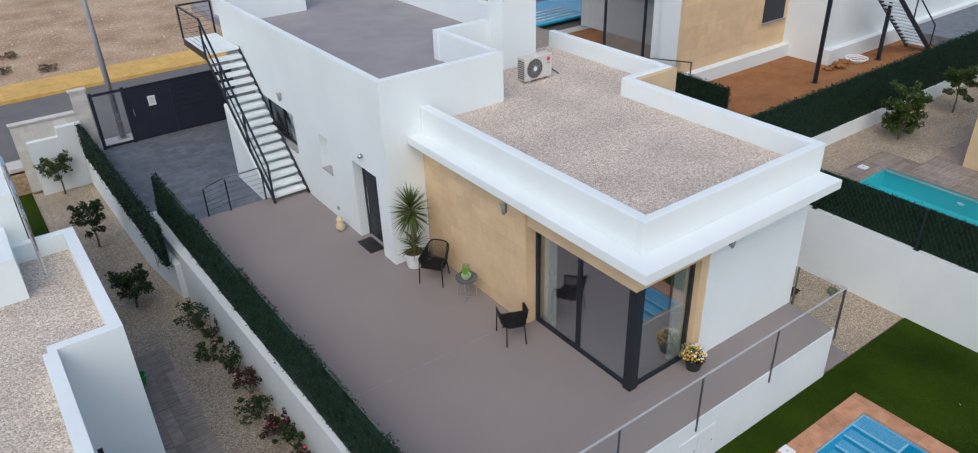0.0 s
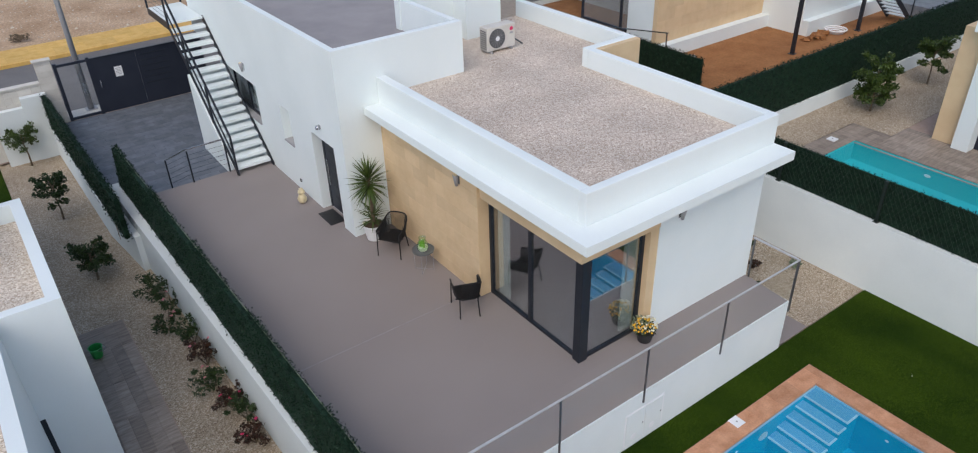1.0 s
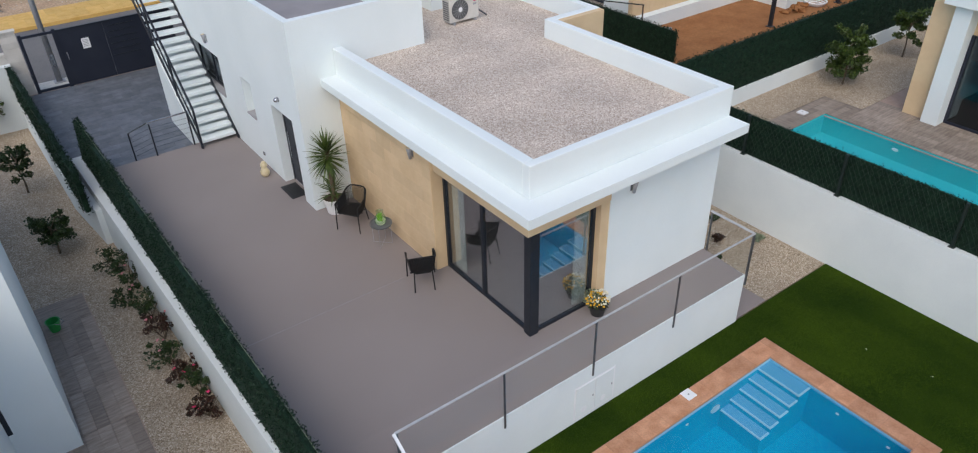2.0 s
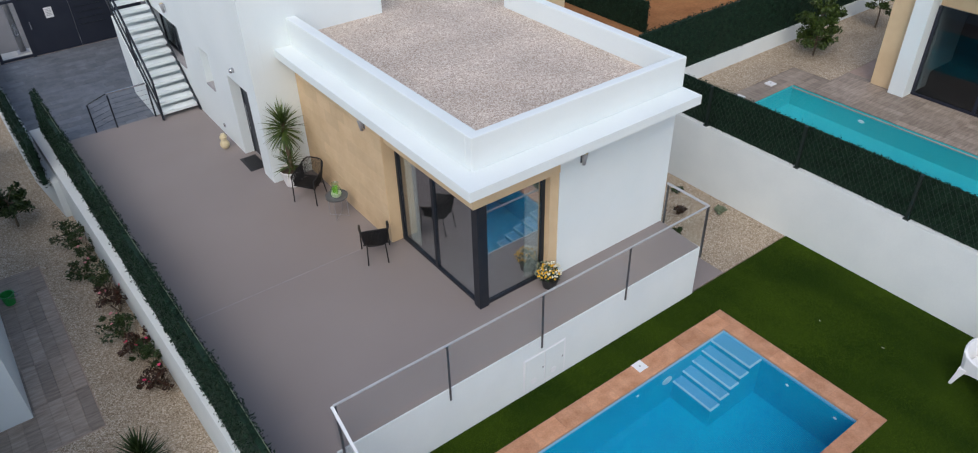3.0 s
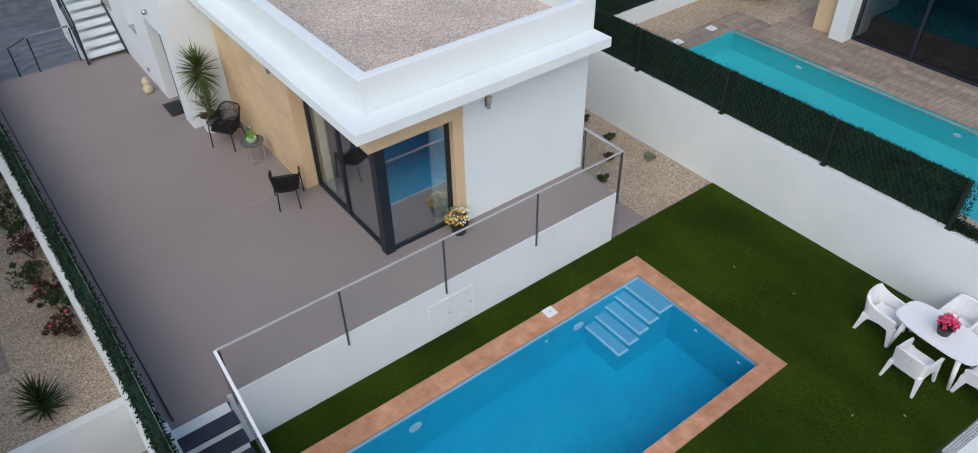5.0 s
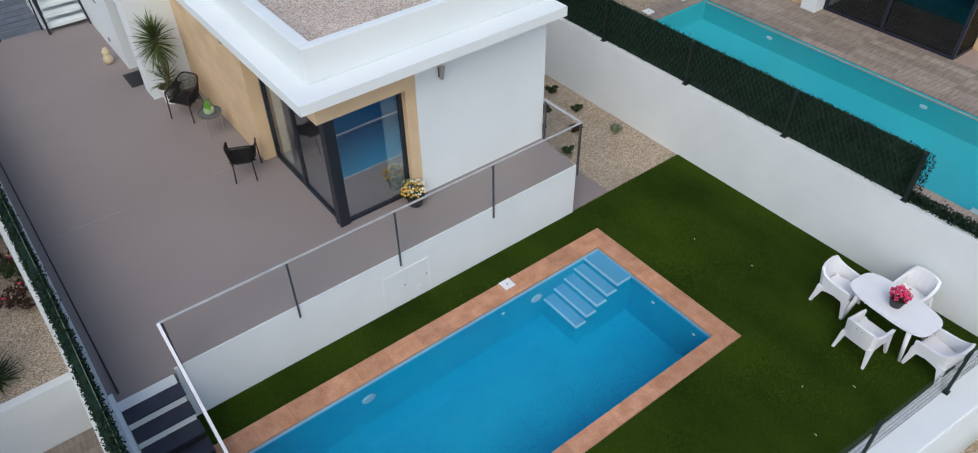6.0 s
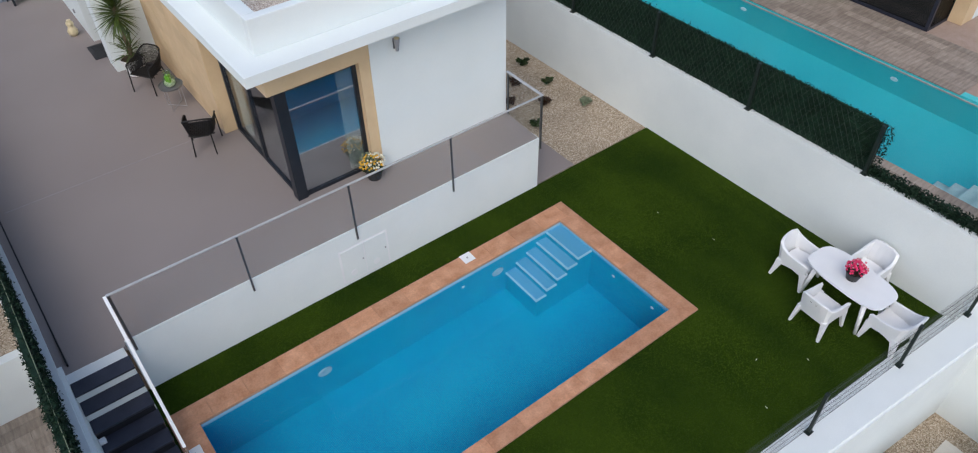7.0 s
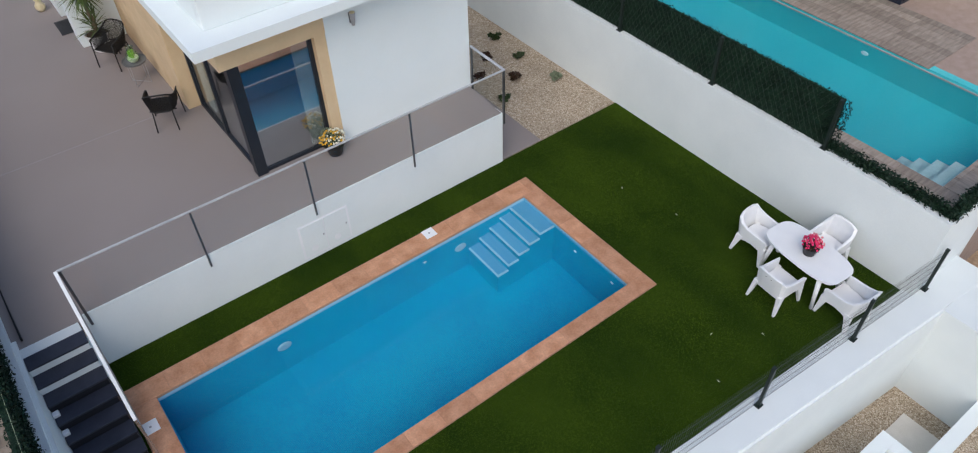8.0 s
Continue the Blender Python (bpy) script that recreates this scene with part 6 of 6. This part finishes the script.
# ---- street ----
lp = thing("lamp_post", (-4.2, 20.15, -0.38), "tall tapered grey street lamp post", "lamp post")
part("shaft", tube(bmesh.new(), [(-4.2, 20.15, -0.37), (-4.2, 20.15, 8.0)], [0.1, 0.06], 14), M_GREY, lp, smooth=True)
part("base_plate", bbox(-4.38, -4.02, 19.97, 20.33, -0.379, -0.36), M_GREY, lp)
part("door_cover", bbox(-4.26, -4.14, 20.03, 20.06, 0.2, 0.6), M_STEEL, lp)
st = thing("stones", (0, 35, -0.55), "scattered pale stones on the dry earth", "stones", kind="stuff")
rng_s = random.Random(31)
bm = bmesh.new()
for k in range(2600):
    s = rng_s.uniform(0.015, 0.05) * (2.0 if k % 40 == 0 else 1)
    x, y = rng_s.uniform(-14, 8), rng_s.uniform(29.6, 44)
    vs_ = [bm.verts.new((x + s * a, y + s * b, -0.57 + s * c)) for a, b, c in ((-1, -0.7, 0), (0.9, -0.8, 0), (1, 0.8, 0), (-0.8, 0.9, 0), (rng_s.uniform(-0.4, 0.4), rng_s.uniform(-0.4, 0.4), 1.1))]
    for f in ((0, 1, 4), (1, 2, 4), (2, 3, 4), (3, 0, 4)):
        bm.faces.new([vs_[i] for i in f])
tagged(part("stone_scatter", bm, M_STONES, st), kind="stuff")
for k, (x, y) in enumerate(((-6.0, 34.5), (-6.6, 32.0), (-4.9, 31.0))):
    shrub("dry_shrub", x, y, -0.56, 0.35, 0.3, "dry brown shrub on the open ground", M_BARK, None, 90 + k, "shrub", "dry shrubs")
lf_ = thing("fallen_leaves", (3, -6.5, LAWN), "few pale dry leaves fallen on the turf", "leaves", kind="stuff")
bm = bmesh.new()
for x, y in ((4.6, -6.9), (5.3, -7.4), (6.3, -4.6), (4.0, -7.6), (6.0, -3.4)):
    blade(bm, (x, y, LAWN + 0.012), x * 7 + y, 0.05, 0.06, 0.008, 0.2)
tagged(part("leaf_scatter", bm, M_CREAM, lf_), kind="stuff")


# ---- tiles, slabs and blocks, piece by piece ----
def tile_mesh(name, w, d, h, material, edge=0.004):
    """A slab with eased top edges, its top centre at the origin."""
    bm = bmesh.new()
    a, b = w / 2, d / 2
    lo = [bm.verts.new((sx * a, sy * b, -h)) for sx, sy in ((-1, -1), (1, -1), (1, 1), (-1, 1))]
    mid = [bm.verts.new((sx * a, sy * b, -edge)) for sx, sy in ((-1, -1), (1, -1), (1, 1), (-1, 1))]
    up = [bm.verts.new((sx * (a - edge), sy * (b - edge), 0)) for sx, sy in ((-1, -1), (1, -1), (1, 1), (-1, 1))]
    bm.faces.new(up)
    for p, q in ((lo, mid), (mid, up)):
        for k in range(4):
            bm.faces.new((p[k], p[(k + 1) % 4], q[(k + 1) % 4], q[k]))
    return mesh(name, bm, material)


def lay(name, x0, x1, y0, y1, z, w, d, material, parent, shift=0.0, gap=0.004):
    """Rows of tiles along x, each row shifted, cut at the ends."""
    cache = {}
    r, y = 0, y0
    while y < y1 - 0.03:
        dd = min(d, y1 - y)
        x = x0 - (r * shift) % w
        while x < x1 - 0.03:
            a, b = max(x, x0), min(x + w, x1)
            if b - a > 0.03:
                key = (round(b - a, 3), round(dd, 3))
                if key not in cache:
                    cache[key] = tile_mesh(name, key[0] - gap, key[1] - gap, 0.02, material)
                piece(name, cache[key], ((a + b) / 2, y + dd / 2, z + 0.0015 * math.sin(x * 9 + y * 7)), parent)
            x += w
        y += d
        r += 1


# pool coping
lay("coping_tile", PX0 - 0.38, PX1 + 0.38, PY1 + 0.002, PY1 + 0.41, LAWN + 0.032, 0.62, 0.408, M_COPING, POOL)
lay("coping_tile", PX0 - 0.38, PX1 + 0.38, PY0 - 0.275, PY0 + 0.025, LAWN + 0.032, 0.62, 0.30, M_COPING, POOL)
lay("coping_tile", PX1 + 0.002, PX1 + 0.38, PY0 + 0.03, PY1, LAWN + 0.032, 0.378, 0.62, M_COPING, POOL)
lay("coping_tile", PX0 - 0.38, PX0 - 0.002, PY0 + 0.03, PY1, LAWN + 0.032, 0.378, 0.62, M_COPING, POOL)
# driveway
lay("slate_tile", -5.36, 1.0, 12.35, 19.3, DRIVE + 0.004, 0.6, 0.3, M_DRIVE, bpy.data.objects["driveway"], 0.22)
# eastern deck and coping
DE = bpy.data.objects["deck_east"]
lay("deck_plank", QX1 - 0.02, 14.49, -5.6, 1.645, EG + 0.004, 0.24, 1.2, M_PLANK, DE, 0.0)
lay("deck_plank", QX1 - 0.02, 13.6, 1.65, QY1 - 0.025, EG + 0.004, 1.2, 0.19, M_PLANK_X, DE, 0.4)
lay("deck_plank", 8.2, 13.6, QY1 - 0.02, 2.84, EG + 0.004, 1.2, 0.22, M_PLANK_X, DE, 0.4)
lay("deck_plank", 8.9, QX0 + 0.02, QY0 - 0.4, QY1 - 0.03, EG + 0.004, 0.24, 1.2, M_PLANK, DE, 0.0)
lay("deck_plank", QX0 + 0.03, 13.6, -8.3, QY0 + 0.02, EG + 0.004, 1.2, 0.24, M_PLANK_X, DE, 0.4)
# western path and lower terrace
lay("path_plank", -8.17, -6.26, 2.82, 8.58, -1.285, 0.24, 1.2, M_PLANK, bpy.data.objects["path_west"], 0.0)
lay("floor_plank", -7.2, WL - 0.04, -3.5, 0.78, -2.585, 1.2, 0.24, M_PLANK_X, bpy.data.objects["terrace_west"], 0.45)
# ochre footpath
lay("paving_slab", -16, 8, 27.42, 29.39, -0.355, 0.6, 0.98, M_PAVE, bpy.data.objects["pavement_far"], 0.3)


def clad(name, axis, a0, a1, z0, z1, t, sign, w, h, material, parent, shift):
    """Upright slabs on a wall that faces -x or -y."""
    cache = {}
    r, z = 0, z0
    while z < z1 - 0.03:
        hh = min(h, z1 - z)
        a = a0 - (r * shift) % w
        while a < a1 - 0.03:
            p, q = max(a, a0), min(a + w, a1)
            if q - p > 0.03:
                key = (round(q - p, 3), round(hh, 3))
                if key not in cache:
                    me = tile_mesh(name, key[0] - 0.004, key[1] - 0.004, 0.012, material, 0.002)
                    me.transform(Matrix.Rotation(radians(90), 4, "X"))
                    if axis == "y":
                        me.transform(Matrix.Rotation(radians(-90), 4, "Z"))
                    cache[key] = me
                c = (p + q) / 2
                piece(name, cache[key], (t, c, z + hh / 2) if axis == "y" else (c, t, z + hh / 2), parent)
            a += w
        z += h
        r += 1


clad("stone_slab", "y", 2.735, 6.42, 0.003, 2.94, -0.212, -1, 0.6, 0.3, M_STONE, HOUSE, 0.3)
clad("stone_slab", "x", 13.92, 20.28, 0.21, 4.4, 11.088, -1, 0.9, 0.42, M_STONE, NORTH, 0.45)
# block wall by the gate
for nm, x0, x1, z1 in (("wall_street", -7.4, -5.5, 1.05), ("pillar_gate", -5.5, -5.02, 1.72)):
    o = solid(nm, bbox(x0 + 0.01, x1 - 0.01, 19.43, 19.6, -1.25, z1 - 0.01), M_GROUT, "pale concrete block street wall" if nm == "wall_street" else "pale concrete block gate pillar", "wall", "structure")
    clad("block", "x", x0, x1, -1.2, z1, 19.418, -1, 0.4 if nm == "wall_street" else 0.48, 0.2, M_BLOCK, o, 0.2 if nm == "wall_street" else 0.0)
    solid("coping", bbox(x0 - 0.03, x1 + 0.0 if nm == "wall_street" else x1 + 0.03, 19.38, 19.65, z1, z1 + 0.05), M_BLOCK, "pale concrete coping on the wall", "coping", "structure")
